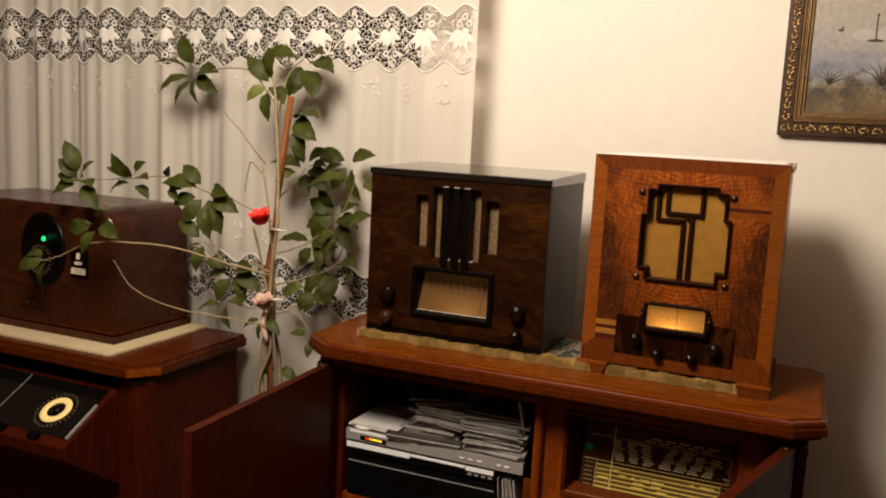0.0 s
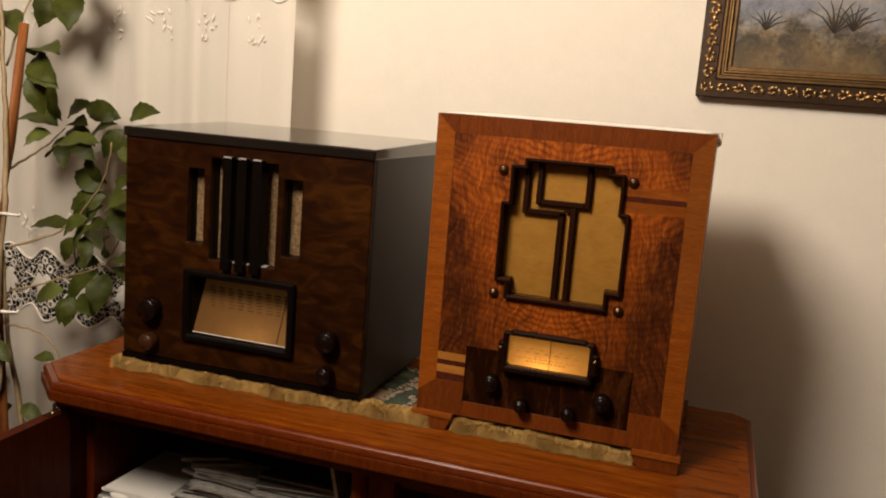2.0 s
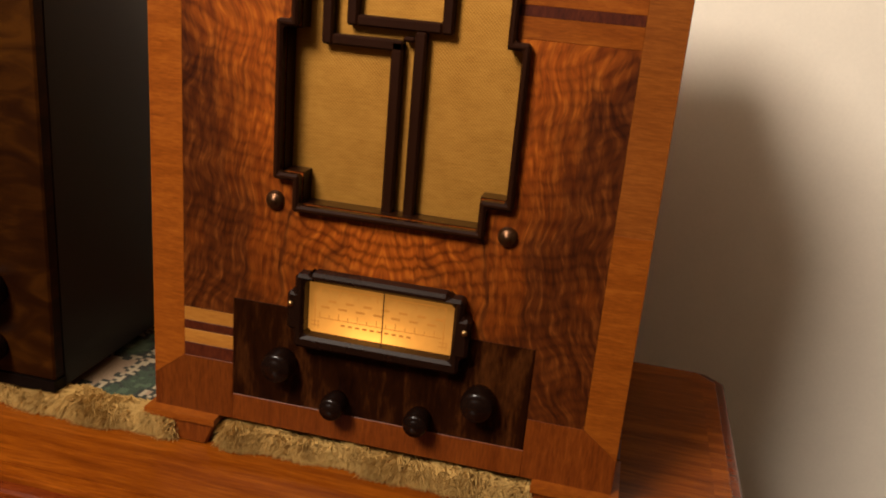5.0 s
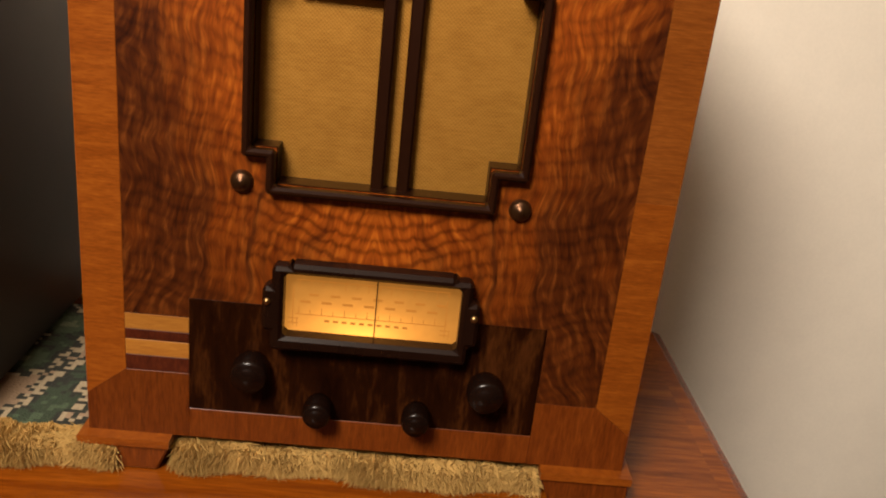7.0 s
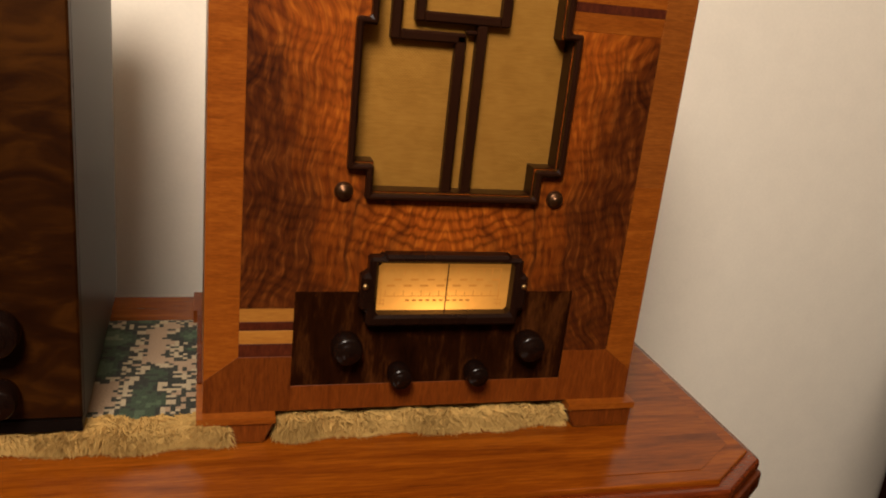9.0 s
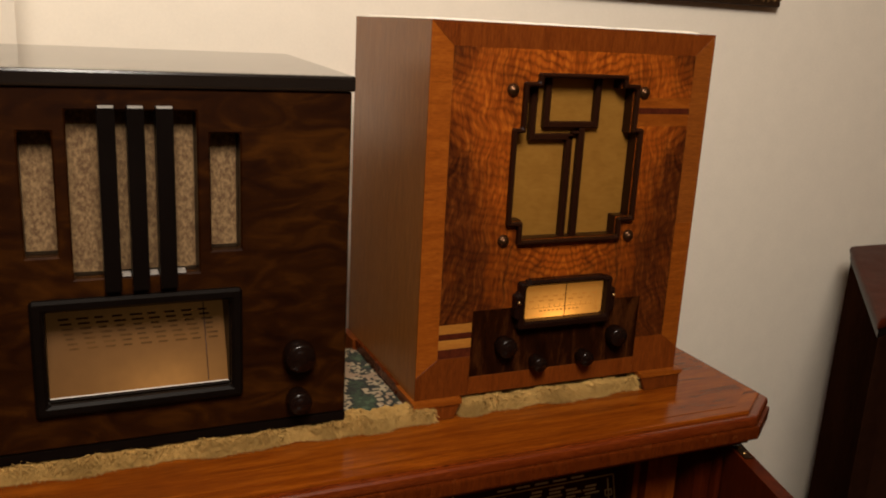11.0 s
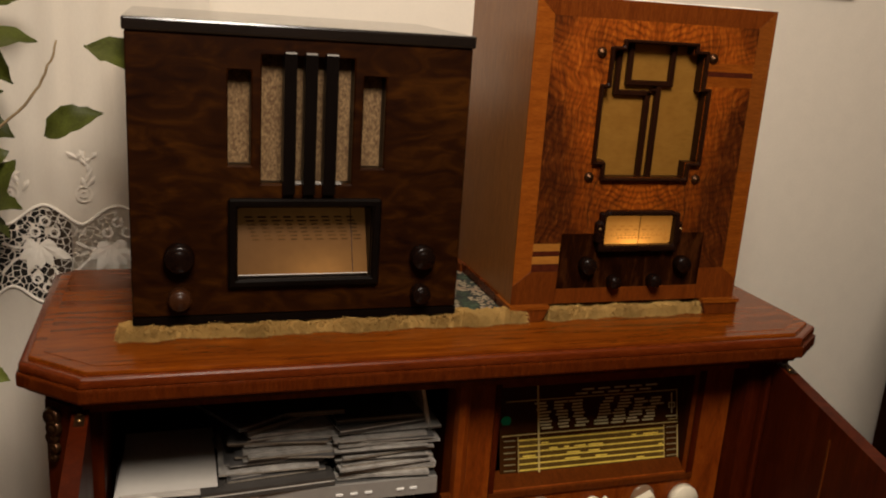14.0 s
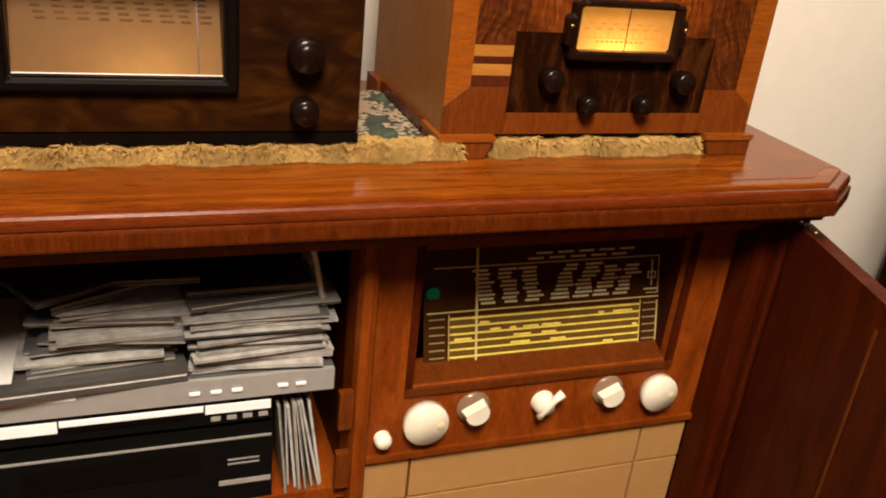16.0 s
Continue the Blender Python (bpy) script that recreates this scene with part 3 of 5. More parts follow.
me.from_pydata(verts, [], faces)
me.materials.append(THREAD)
tagged(part("embroidery", me, THREAD, curtain, "raised white thread leaves and rings"), kind="stuff")
verts, faces = [], []
for bi, (lo, hi) in enumerate(BANDS):
    x = -1.0 + 0.112
    while x > CX0 + 0.06:
        zz = lo - 0.075 if bi == 1 else hi + 0.070
        for n in range(11):
            motif_blade(x - 0.05 + rng.gauss(0, 0.011), zz + rng.uniform(-0.034, 0.026), rng.uniform(0.4, 2.7), rng.uniform(0.009, 0.018) * (1.5 if bi == 0 else 1.0), 0.006 * (1.4 if bi == 0 else 1.0))
        if bi == 0:
            motif_ring(x - 0.05, zz - 0.034, 0.013, 0.0016)
            motif_ring(x - 0.05, zz - 0.034, 0.005, 0.0016)
        x -= 0.112
# sprigs along the right-hand border
for k in range(7):
    z = 0.915 + 0.026 * k
    for da in (0.6, 1.4, 2.2, 3.0):
        motif_blade(-0.925 + 0.016 * math.sin(k * 1.9) + 0.004 * k, z, da + rng.uniform(-0.3, 0.3), rng.uniform(0.014, 0.026), 0.008)
me = bpy.data.meshes.new("sprig")
me.from_pydata(verts, [], faces)
me.materials.append(SPRIG)
tagged(part("sprig", me, SPRIG, curtain, "faint white embroidered sprigs"), kind="stuff")

# ---------------------------------------------------------------- framed painting
PX0, PX1, PZ0, PZ1 = -0.088, 0.535, 1.343, 1.800
pic = thing("framed_painting", ((PX0 + PX1) / 2, WALL, PZ0), "framed pond landscape painting in an ornate gilt frame on the wall", "painting")


def frame_ring(inset0, inset1, y0, y1, mat, name, soft=0.002):
    a, b = inset0, inset1
    part(name, plate([(PX0 + a, PX1 - a, PZ0 + a, PZ1 - a)], [(PX0 + b, PX1 - b, PZ0 + b, PZ1 - b)], y0, y1, soft), mat, pic)


frame_ring(0.0, 0.034, WALL - 0.026, WALL - 0.002, GILT_DARK, "outer_moulding")
frame_ring(0.034, 0.040, WALL - 0.030, WALL - 0.002, GILT_MID, "inner_moulding")
frame_ring(0.040, 0.046, WALL - 0.026, WALL - 0.002, GILT_MID, "inner_moulding")
frame_ring(0.046, 0.049, WALL - 0.029, WALL - 0.002, GILT, "gilt_bead", 0.0008)
frame_ring(0.049, 0.058, WALL - 0.020, WALL - 0.002, GILT_MID, "slip")
bm = bmesh.new()
rng = random.Random(9)


def blob(x, z, s):
    m = Matrix.Translation((x, WALL - 0.027, z)) @ Matrix.Rotation(rng.uniform(0, 3.1), 4, "Y") @ Matrix.Diagonal((s * rng.uniform(0.8, 1.9), s * 0.8, s * rng.uniform(0.5, 0.9), 1))
    bmesh.ops.create_icosphere(bm, subdivisions=1, radius=1.0, matrix=m)


def scroll(x, z, along):
    """A curled leaf with a bud: beads of falling size on a short spiral."""
    for j in range(7):
        a = 0.9 * j + rng.uniform(-0.2, 0.2)
        rr = 0.0115 * (1 - j / 9)
        u, w = rr * math.cos(a), 0.85 * rr * math.sin(a)
        blob(x + (u if along else w), z + (w if along else u), 0.0026 + 0.0030 * (1 - j / 7))


for e in range(2):
    for k in range(21):
        scroll(PX0 + 0.017 + (PX1 - PX0 - 0.034) * k / 20, (PZ0 if e == 0 else PZ1) + 0.0165 * (1 if e == 0 else -1), True)
    for k in range(1, 15):
        scroll((PX0 if e == 0 else PX1) + 0.0165 * (1 if e == 0 else -1), PZ0 + 0.017 + (PZ1 - PZ0 - 0.034) * k / 15, False)
for f in bm.faces:
    f.smooth = True
tagged(part("carved_scroll", bm, GILT, pic, "gilded leaf scrolls"), kind="stuff")


def painted_canvas():
    m, nt, p = material("painted_canvas", 0.55, 0, 0.0, 0.15)
    t = nt.nodes.new("ShaderNodeTexCoord")
    sep = nt.nodes.new("ShaderNodeSeparateXYZ")
    nt.links.new(t.outputs["Object"], sep.inputs[0])
    h = maths(nt, "MULTIPLY", maths(nt, "SUBTRACT", sep.outputs["Z"], PZ0 + 0.05), 1 / 0.36)
    v = coords(nt, (1, 0, 1))
    wob = noise_at(nt, v, 16, 5, 0.7)
    wide = noise_at(nt, coords(nt, (1, 0, 2.2)), 8, 4, 0.6)
    hh = maths(nt, "ADD", h, maths(nt, "MULTIPLY_ADD", wob, 0.62, -0.31))
    sky = ramp(nt, hh, [(0.05, (0.20, 0.135, 0.066)), (0.20, (0.27, 0.20, 0.115)), (0.30, (0.34, 0.32, 0.30)), (0.50, (0.42, 0.385, 0.34)), (0.95, (0.47, 0.40, 0.315))])
    pool = maths(nt, "MULTIPLY", ramp(nt, wide, [(0.42, (0, 0, 0)), (0.60, (1, 1, 1))]), ramp(nt, h, [(0.16, (0, 0, 0)), (0.34, (1, 1, 1)), (0.60, (0, 0, 0))]))
    base = mixed(nt, maths(nt, "MULTIPLY", pool, 0.7), sky, (0.20, 0.22, 0.30))
    clump = noise_at(nt, coords(nt, (1, 0, 1.2), (3.1, 0, 0.4)), 13, 6, 0.75)
    cmask = maths(nt, "MULTIPLY", ramp(nt, clump, [(0.40, (0, 0, 0)), (0.52, (1, 1, 1))]), ramp(nt, hh, [(0.02, (0.2, 0.2, 0.2)), (0.18, (1, 1, 1)), (0.36, (0, 0, 0))]))
    c2 = mixed(nt, maths(nt, "MULTIPLY", cmask, 0.85), base, (0.045, 0.042, 0.038))
    dabs = noise_at(nt, coords(nt, (1, 0, 1)), 95, 3, 0.6)
    shade = ramp(nt, dabs, [(0.36, (0.78, 0.76, 0.74)), (0.64, (1.0, 0.99, 0.97))])
    nt.links.new(mixed(nt, 0.8, c2, shade, "MULTIPLY"), p.inputs["Base Color"])
    bumped(nt, p, wob, 0.25, 0.0015)
    return m


part("canvas", box(PX0 + 0.056, PX1 - 0.056, WALL - 0.014, WALL - 0.010, PZ0 + 0.056, PZ1 - 0.056), painted_canvas(), pic)
PAINTD = plain("dark_paint", (0.085, 0.070, 0.055), 0.6, 0, 0.0, 0.3, 60, 0, 0.1)
CY = WALL - 0.0142  # face of the canvas
for cx, cz, w, h in ((0.088, 1.590, 0.030, 0.014), (0.128, 1.592, 0.014, 0.016), (0.178, 1.600, 0.012, 0.020), (0.30, 1.575, 0.030, 0.012)):
    part("pale_shape", turned([(0, 0.0010), (0.6, 0.0008), (1, 0)], FRONT(cx, CY, cz) @ Matrix.Diagonal((w, h, 1, 1)), 20), PAINTW, pic)
for cx, cz, w, h in ((0.110, 1.576, 0.019, 0.0032), (0.172, 1.590, 0.014, 0.0028), (0.032, 1.600, 0.006, 0.003), (0.036, 1.604, 0.002, 0.006), (0.143, 1.597, 0.003, 0.008), (0.111, 1.637, 0.003, 0.003)):
    part("dark_dab", turned([(0, 0.0016), (0.6, 0.0013), (1, 0)], FRONT(cx, CY, cz) @ Matrix.Diagonal((w, h, 1, 1)), 14), PAINTD, pic)
for x, z0, z1 in ((0.110, 1.577, 1.636), (0.166, 1.590, 1.650)):
    part("upright_stroke", box(x - 0.0012, x + 0.0012, CY - 0.0018, CY + 0.001, z0, z1), PAINTD, pic)
for cx, cz, reach in ((0.135, 1.470, 0.060), (0.165, 1.475, 0.045), (0.020, 1.470, 0.035)):
    for k in range(7):
        a = 0.5 + 0.32 * k
        part("reed_stroke", tube([(cx, CY, cz), (cx + 0.5 * reach * math.cos(a), CY - 0.0005, cz + 0.65 * reach * math.sin(a)), (cx + reach * math.cos(a) * 1.1, CY, cz + reach * math.sin(a))], [0.0018, 0.0013, 0.0005], 5), PAINTD, pic)

# ---------------------------------------------------------------- the radio cabinet
cab = thing("radio_cabinet", (-0.5, 1.95, 0.0), "polished mahogany radio cabinet with both doors standing open", "cabinet")
TX0, TX1, TY0, TY1 = -1.100, 0.083, 1.712, 2.165
CH = 0.062


def top_outline(d):
    """The top's plan with clipped front corners, drawn in by d."""
    c, cl = CH - 0.4 * d, 0.078 - 0.4 * d
    return [(TX0 + d + cl, TY0 + d), (TX1 - d - c, TY0 + d), (TX1 - d, TY0 + d + c * 0.75), (TX1 - d, TY1 - d - 0.02), (TX1 - d - 0.02, TY1 - d), (TX0 + d + 0.02, TY1 - d), (TX0 + d, TY1 - d - 0.02), (TX0 + d, TY0 + d + cl * 0.85)]


part("top_board", prism(top_outline(0.014), 0.790, 0.800, 0.002), TOPWOOD, cab, "glossy red-brown veneered top")
part("top_rim", prism(top_outline(0.003), 0.780, 0.7955, 0.006, 3), RIMWOOD, cab, "rounded polished rim")
part("top_edge", prism(top_outline(0.0), 0.763, 0.7815, 0.003), EDGEWOOD, cab)
part("top_ledge", prism(top_outline(0.010), 0.754, 0.7635, 0.003), EDGEWOOD, cab)
part("top_frieze", prism(top_outline(0.045), 0.7405, 0.7545), EDGEWOOD, cab)
# inlaid border line on the top
part("top_inlay", prism(top_outline(0.030), 0.7995, 0.8006), wood("top_field", (0.082, 0.0155, 0.0011), (0.156, 0.0338, 0.0021), (0.256, 0.0655, 0.0042), (4, 45, 45), 0.17, 0.05, 0.55, spec=0.24), cab)
BX0, BX1, BY0, BY1 = -1.070, 0.052, 1.765, 2.15
part("side_panel", box(BX0, BX0 + 0.02, BY0 + 0.03, BY1, 0.06, 0.742, 0.002), MAHOGANY_SHADE, cab)
part("side_panel", box(BX1 - 0.02, BX1, BY0 + 0.03, BY1, 0.06, 0.742, 0.002), MAHOGANY_SHADE, cab)
part("back_panel", box(BX0 + 0.02, BX1 - 0.02, BY1 - 0.012, BY1, 0.06, 0.742), MAHOGANY_SHADE, cab)
part("floor_board", box(BX0 + 0.02, BX1 - 0.02, BY0 + 0.03, BY1 - 0.012, 0.08, 0.10), MAHOGANY, cab)
part("plinth", box(BX0 + 0.02, BX1 - 0.02, BY0 + 0.05, BY1 - 0.03, 0.0, 0.08, 0.003), MAHOGANY, cab)
part("top_rail", box(BX0 + 0.04, BX1 - 0.04, BY0 + 0.012, BY0 + 0.035, 0.722, 0.741, 0.002), MAHOGANY, cab)
for x0, x1, s in ((BX0, BX0 + 0.045, 1), (BX1 - 0.045, BX1, -1)):
    outline = [(x0, BY0 + 0.045), (x0, BY0 + 0.022), (x0 + 0.030, BY0 - 0.004), (x1, BY0 - 0.004), (x1, BY0 + 0.045)] if s > 0 else [(x0, BY0 + 0.045), (x0, BY0 - 0.004), (x1 - 0.030, BY0 - 0.004), (x1, BY0 + 0.022), (x1, BY0 + 0.045)]
    pillar = part("corner_pillar", prism(outline, 0.0, 0.741, 0.003), MAHOGANY_SHADE, cab)
    cx = x0 + 0.010 if s > 0 else x1 - 0.010
    for k in range(5):
        m = Matrix.Translation((cx + 0.002 * s * (k % 2), BY0 + 0.008 - 0.003 * (k % 2), 0.722 - 0.014 * k)) @ Matrix.Rotation(-0.7 * s, 4, "Z") @ Matrix.Rotation(math.pi / 2, 4, "X")
        r = 0.013 - 0.0016 * k
        part("carved_ornament", turned([(0, 0.006), (r * 0.4, 0.0055), (r * 0.5, 0.003), (r * 0.8, 0.006), (r, 0.002), (r, -0.002)], m, 12), DARKBRASS, pillar)

# middle post between the two compartments
part("middle_post", prism([(-0.513, 1.800), (-0.510, 1.789), (-0.502, 1.785), (-0.494, 1.789), (-0.490, 1.800), (-0.490, 1.809), (-0.497, 1.84), (-0.513, 1.84)], 0.10, 0.741, 0.001), MAHOGANY, cab)
part("divider", box(-0.513, -0.4985, 1.84, BY1 - 0.012, 0.10, 0.741), MAHOGANY_SHADE, cab)
part("compartment_wall", box(-1.020, -1.004, 1.80, BY1 - 0.012, 0.10, 0.741, 0.002), MAHOGANY_SHADE, cab)
for k in range(3):
    part("record_peg", box(-0.528, -0.512, 1.792, 1.802, 0.485 - 0.085 * k, 0.535 - 0.085 * k, 0.003), HONEY_CROSS, cab)
part("equipment_shelf", box(-1.004, -0.512, 1.805, BY1 - 0.02, 0.375, 0.392, 0.002), MAHOGANY, cab)


LINE_AT = 0.203


def swung_door(hinge, angle, length, right):
    """A door board from its hinge outwards in the direction of angle (degrees in plan)."""
    m = Matrix.Translation((hinge[0], hinge[1], 0)) @ Matrix.Rotation(radians(angle), 4, "Z")
    s = 1 if right else -1  # inner face lies towards +y local for the one and -y for the other
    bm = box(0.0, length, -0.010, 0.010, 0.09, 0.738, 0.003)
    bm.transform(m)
    d = part("door", bm, MAHOGANY_SHADE, cab, "open mahogany door")
    for x in ((LINE_AT,) if not right else ()):
        st = box(x, x + 0.004, -0.0112, -0.0098, 0.13, 0.709)
        st.transform(m)
        part("stringing", st, HONEY_CROSS, d, "thin light inlay line")
    hp = box(0.004, 0.045, -0.006, 0.006, 0.738, 0.7395)
    hp.transform(m)
    hinge_plate = part("hinge", hp, DARKBRASS, d)
    for k in (0.014, 0.030):
        sc = turned([(0, 0.0022), (0.0032, 0.001), (0.0036, 0)], m @ Matrix.Translation((k, 0, 0.7395)), 10)
        part("screw", sc, BRASS, d)
    return d


swung_door((-1.024, 1.752), -88.3, 0.535, True)
swung_door((0.020, 1.752), -106.0, 0.520, False)

# receiver built into the right-hand half
PY = 1.81
part("receiver_panel", plate([(-0.500, 0.0, 0.428, 0.741)], [(-0.437, -0.088, 0.522, 0.706)], PY, PY + 0.012, 0.001), MAHOGANY, cab)
part("right_stile", box(-0.022, 0.004, 1.772, PY, 0.10, 0.741, 0.004), MAHOGANY_SHADE, cab)
part("rail", box(-0.500, -0.022, PY - 0.006, PY + 0.010, 0.420, 0.4285, 0.002), MAHOGANY, cab)
part("window_sill", extruded([(PY - 0.004, 0.510), (PY - 0.004, 0.520), (PY + 0.044, 0.532), (PY + 0.044, 0.510)], -0.446, -0.076), HONEY_CROSS, cab, "sloping wooden sill below the scale")
part("window_jamb", prism([(-0.446, PY - 0.003), (-0.437, PY - 0.003), (-0.412, PY + 0.085), (-0.446, PY + 0.085)], 0.515, 0.715), MAHOGANY_SHADE, cab)
part("window_jamb", prism([(-0.076, PY - 0.003), (-0.088, PY - 0.003), (-0.074, PY + 0.085), (-0.060, PY + 0.085)], 0.515, 0.715), MAHOGANY_SHADE, cab)
part("window_head", box(-0.437, -0.088, PY, PY + 0.09, 0.700, 0.712), MAHOGANY, cab)

# the leaning glass scale: s runs up the glass from its foot
S0, S1 = Vector((0, 1.843, 0.522)), Vector((0, 1.893, 0.705))
SUP = (S1 - S0).normalized()
SOUT = Vector((0, -SUP.z, SUP.y))


def on_scale(x0, x1, s0, s1, lift=0.0008, skew=0.0):
    bm = bmesh.new()
    b = S0 + SOUT * lift
    q = [(x0, s0), (x1, s0), (x1 + skew, s1), (x0 + skew, s1)]
    top = [bm.verts.new(Vector((x, 0, 0)) + b + SUP * s) for x, s in q]
    low = [bm.verts.new(Vector((x, 0, 0)) + b - SOUT * 0.0007 + SUP * s) for x, s in q]
    bm.faces.new(top)
    for i in range(4):
        bm.faces.new([low[i], low[(i + 1) % 4], top[(i + 1) % 4], top[i]])
    bmesh.ops.recalc_face_normals(bm, faces=bm.faces[:])
    return bm


def joined(list_):
    out = bmesh.new()
    for b in list_:
        me = bpy.data.meshes.new("tmp")
        b.to_mesh(me)
        b.free()
        out.from_mesh(me)
        bpy.data.meshes.remove(me)
    return out


scale = part("tuning_scale", on_scale(-0.412, -0.074, 0.0, 0.188, 0.0), DARKGLASS, cab, "dark glass station scale with gold print")
YEL0 = 0.010
# Amber sheet paints the lit haze between the yellow lines.
part("wave_field", on_scale(-0.378, -0.108, 0.008, 0.0625, 0.0003), plain("amber_haze", (0.105, 0.056, 0.008), 0.4), scale)
for k in range(6):
    part("wave_line", on_scale(-0.378, -0.108, YEL0 + 0.0098 * k, YEL0 + 0.0098 * k + 0.0024), YELLOW_INK, scale, "yellow printed line")
rng = random.Random(3)
ticks = []
for k in range(5):
    x = -0.372
    while x < -0.118:
        w = rng.uniform(0.008, 0.03)
        if rng.random() < 0.35:
            ticks.append(on_scale(x, min(x + w, -0.112), YEL0 + 0.0098 * k + 0.003, YEL0 + 0.0098 * k + 0.0055))
        x += w + rng.uniform(0.004, 0.018)
tagged(part("wave_print", joined(ticks), YELLOW_INK, scale), kind="stuff")
part("scale_box", joined([on_scale(-0.408, -0.081, 0.0685, 0.0700), on_scale(-0.083, -0.0815, 0.008, 0.064), on_scale(-0.083, -0.0815, 0.075, 0.125), on_scale(-0.400, -0.082, 0.124, 0.1255), on_scale(-0.100, -0.082, 0.074, 0.0752), on_scale(-0.380, -0.379, 0.008, 0.066), on_scale(-0.109, -0.108, 0.008, 0.066)]), GOLD_INK, scale)
tagged(part("side_print", joined([on_scale(x, x + 0.020, YEL0 + 0.0098 * k + 0.0012, YEL0 + 0.0098 * k + 0.0028) for k in range(6) for x in (-0.405, -0.104)]), plain("dim_ink", (0.24, 0.19, 0.09), 0.5), scale), kind="stuff")
names = []
for c in range(7):
    for r in range(9 if c < 5 else 8):
        x = -0.338 + 0.0315 * c - 0.0012 * r * (1 if c < 3 else -2.2) + rng.uniform(-0.003, 0.003)
        names.append(on_scale(x, x + rng.uniform(0.016, 0.026), 0.076 + 0.0052 * r, 0.0788 + 0.0052 * r))
for c in range(5):
    for r in range(2):
        x = -0.275 + 0.03 * c + 0.012 * r
        names.append(on_scale(x, x + 0.022, 0.129 + 0.0065 * r, 0.1315 + 0.0065 * r))
tagged(part("station_print", joined(names), PALE_INK, scale), kind="stuff")
part("pointer", on_scale(-0.3455, -0.3425, 0.004, 0.150, 0.003), GOLD_INK, scale)
part("clef_mark", joined([on_scale(-0.0935, -0.0915, 0.085, 0.120), on_scale(-0.099, -0.086, 0.102, 0.104), on_scale(-0.099, -0.086, 0.094, 0.096), on_scale(-0.099, -0.097, 0.094, 0.104), on_scale(-0.088, -0.086, 0.094, 0.104), on_scale(-0.104, -0.084, 0.079, 0.081)]), PALE_INK, scale)
eye = turned([(0, 0.002), (0.008, 0.002), (0.009, 0)], FRONT(-0.400, 1.868, 0.612), 18)
part("magic_eye", eye, glowing("green_glow", (0.01, 0.25, 0.08), 0.05, paper=(0.004, 0.014, 0.008)), scale, "green tuning eye")


def ivory_dial(x, z, r):
    k = part("dial_knob", turned([(0, 0.014), (r * 0.95, 0.014), (r, 0.011), (r, 0.0), (0, 0)], FRONT(x, PY, z), 32), IVORY, cab, "round ivory plastic knob")
    part("finger_dimple", turned([(0, 0.0146), (r * 0.16, 0.0148), (r * 0.19, 0.0140)], FRONT(x + r * 0.62, PY, z - 0.002), 16), CREAMLACE, k)


def half_knob(x, z, turn):
    k = part("switch_disc", turned([(0, 0.004), (0.021, 0.004), (0.022, 0)], FRONT(x, PY, z), 28), CLEAR_DISC, cab, "smoky disc behind the switch")
    bm = bmesh.new()
    pts = [(0.017 * math.cos(a), 0.017 * math.sin(a)) for a in np.linspace(math.pi * 0.86, math.pi * 2.14, 18)] 
    lo, hi = [bm.verts.new((p[0], p[1], 0.004)) for p in pts], [bm.verts.new((p[0] * 0.9, p[1] * 0.9, 0.018)) for p in pts]
    bm.faces.new(hi)
    for i in range(len(pts)):
        j = (i + 1) % len(pts)
        bm.faces.new([lo[i], lo[j], hi[j], hi[i]])
    bmesh.ops.recalc_face_normals(bm, faces=bm.faces[:])
    bm.transform(FRONT(x, PY, z) @ Matrix.Rotation(turn, 4, "Z"))
    part("switch_knob", bm, IVORY, k, "ivory half-round switch knob")


ivory_dial(-0.417, 0.471, 0.0285)
ivory_dial(-0.089, 0.473, 0.0265)
half_knob(-0.354, 0.482, 0.5)
half_knob(-0.165, 0.483, 0.45)
part("push_knob", turned([(0, 0.016), (0.007, 0.015), (0.0105, 0.010), (0.0105, 0)], FRONT(-0.469, PY, 0.453), 18), IVORY, cab, "small ivory knob")
lever = part("lever_knob", turned([(0, 0.018), (0.010, 0.017), (0.0145, 0.011), (0.016, 0.0)], FRONT(-0.259, PY, 0.478), 24), IVORY, cab, "ivory knob with a lever arm")
part("lever_arm", tube([(-0.266, PY - 0.012, 0.462), (-0.263, PY - 0.014, 0.470), (-0.259, PY - 0.016, 0.479), (-0.250, PY - 0.016, 0.489), (-0.240, PY - 0.016, 0.498)], [0.0055, 0.0045, 0.006, 0.005, 0.0062], 8), IVORY, lever)

# cloth-covered loudspeaker front below
for x0, x1 in ((-0.498, -0.431), (-0.427, -0.097), (-0.093, -0.024)):
    for z0, z1 in ((0.353, 0.419), (0.230, 0.349), (0.105, 0.226)):
        part("speaker_cloth", box(x0, x1, PY + 0.002, PY + 0.012, z0, z1, 0.002), PANEL_CLOTH, cab, "beige loudspeaker cloth panel")
part("cloth_backing", box(-0.499, -0.022, PY + 0.009, PY + 0.02, 0.10, 0.42), MAHOGANY, cab)

# ---------------------------------------------------------------- things in the left-hand compartment
def player(name, x0, x1, y, z0, z1, body, front, label):
    t = thing(name, ((x0 + x1) / 2, y + 0.12, z0), label, "player")
    part("case", box(x0, x1, y + 0.006, y + 0.26, z0, z1, 0.002), body, t)
    part("front_panel", box(x0, x1, y, y + 0.0065, z0 + 0.001, z1 - 0.001, 0.002), front, t)
    return t


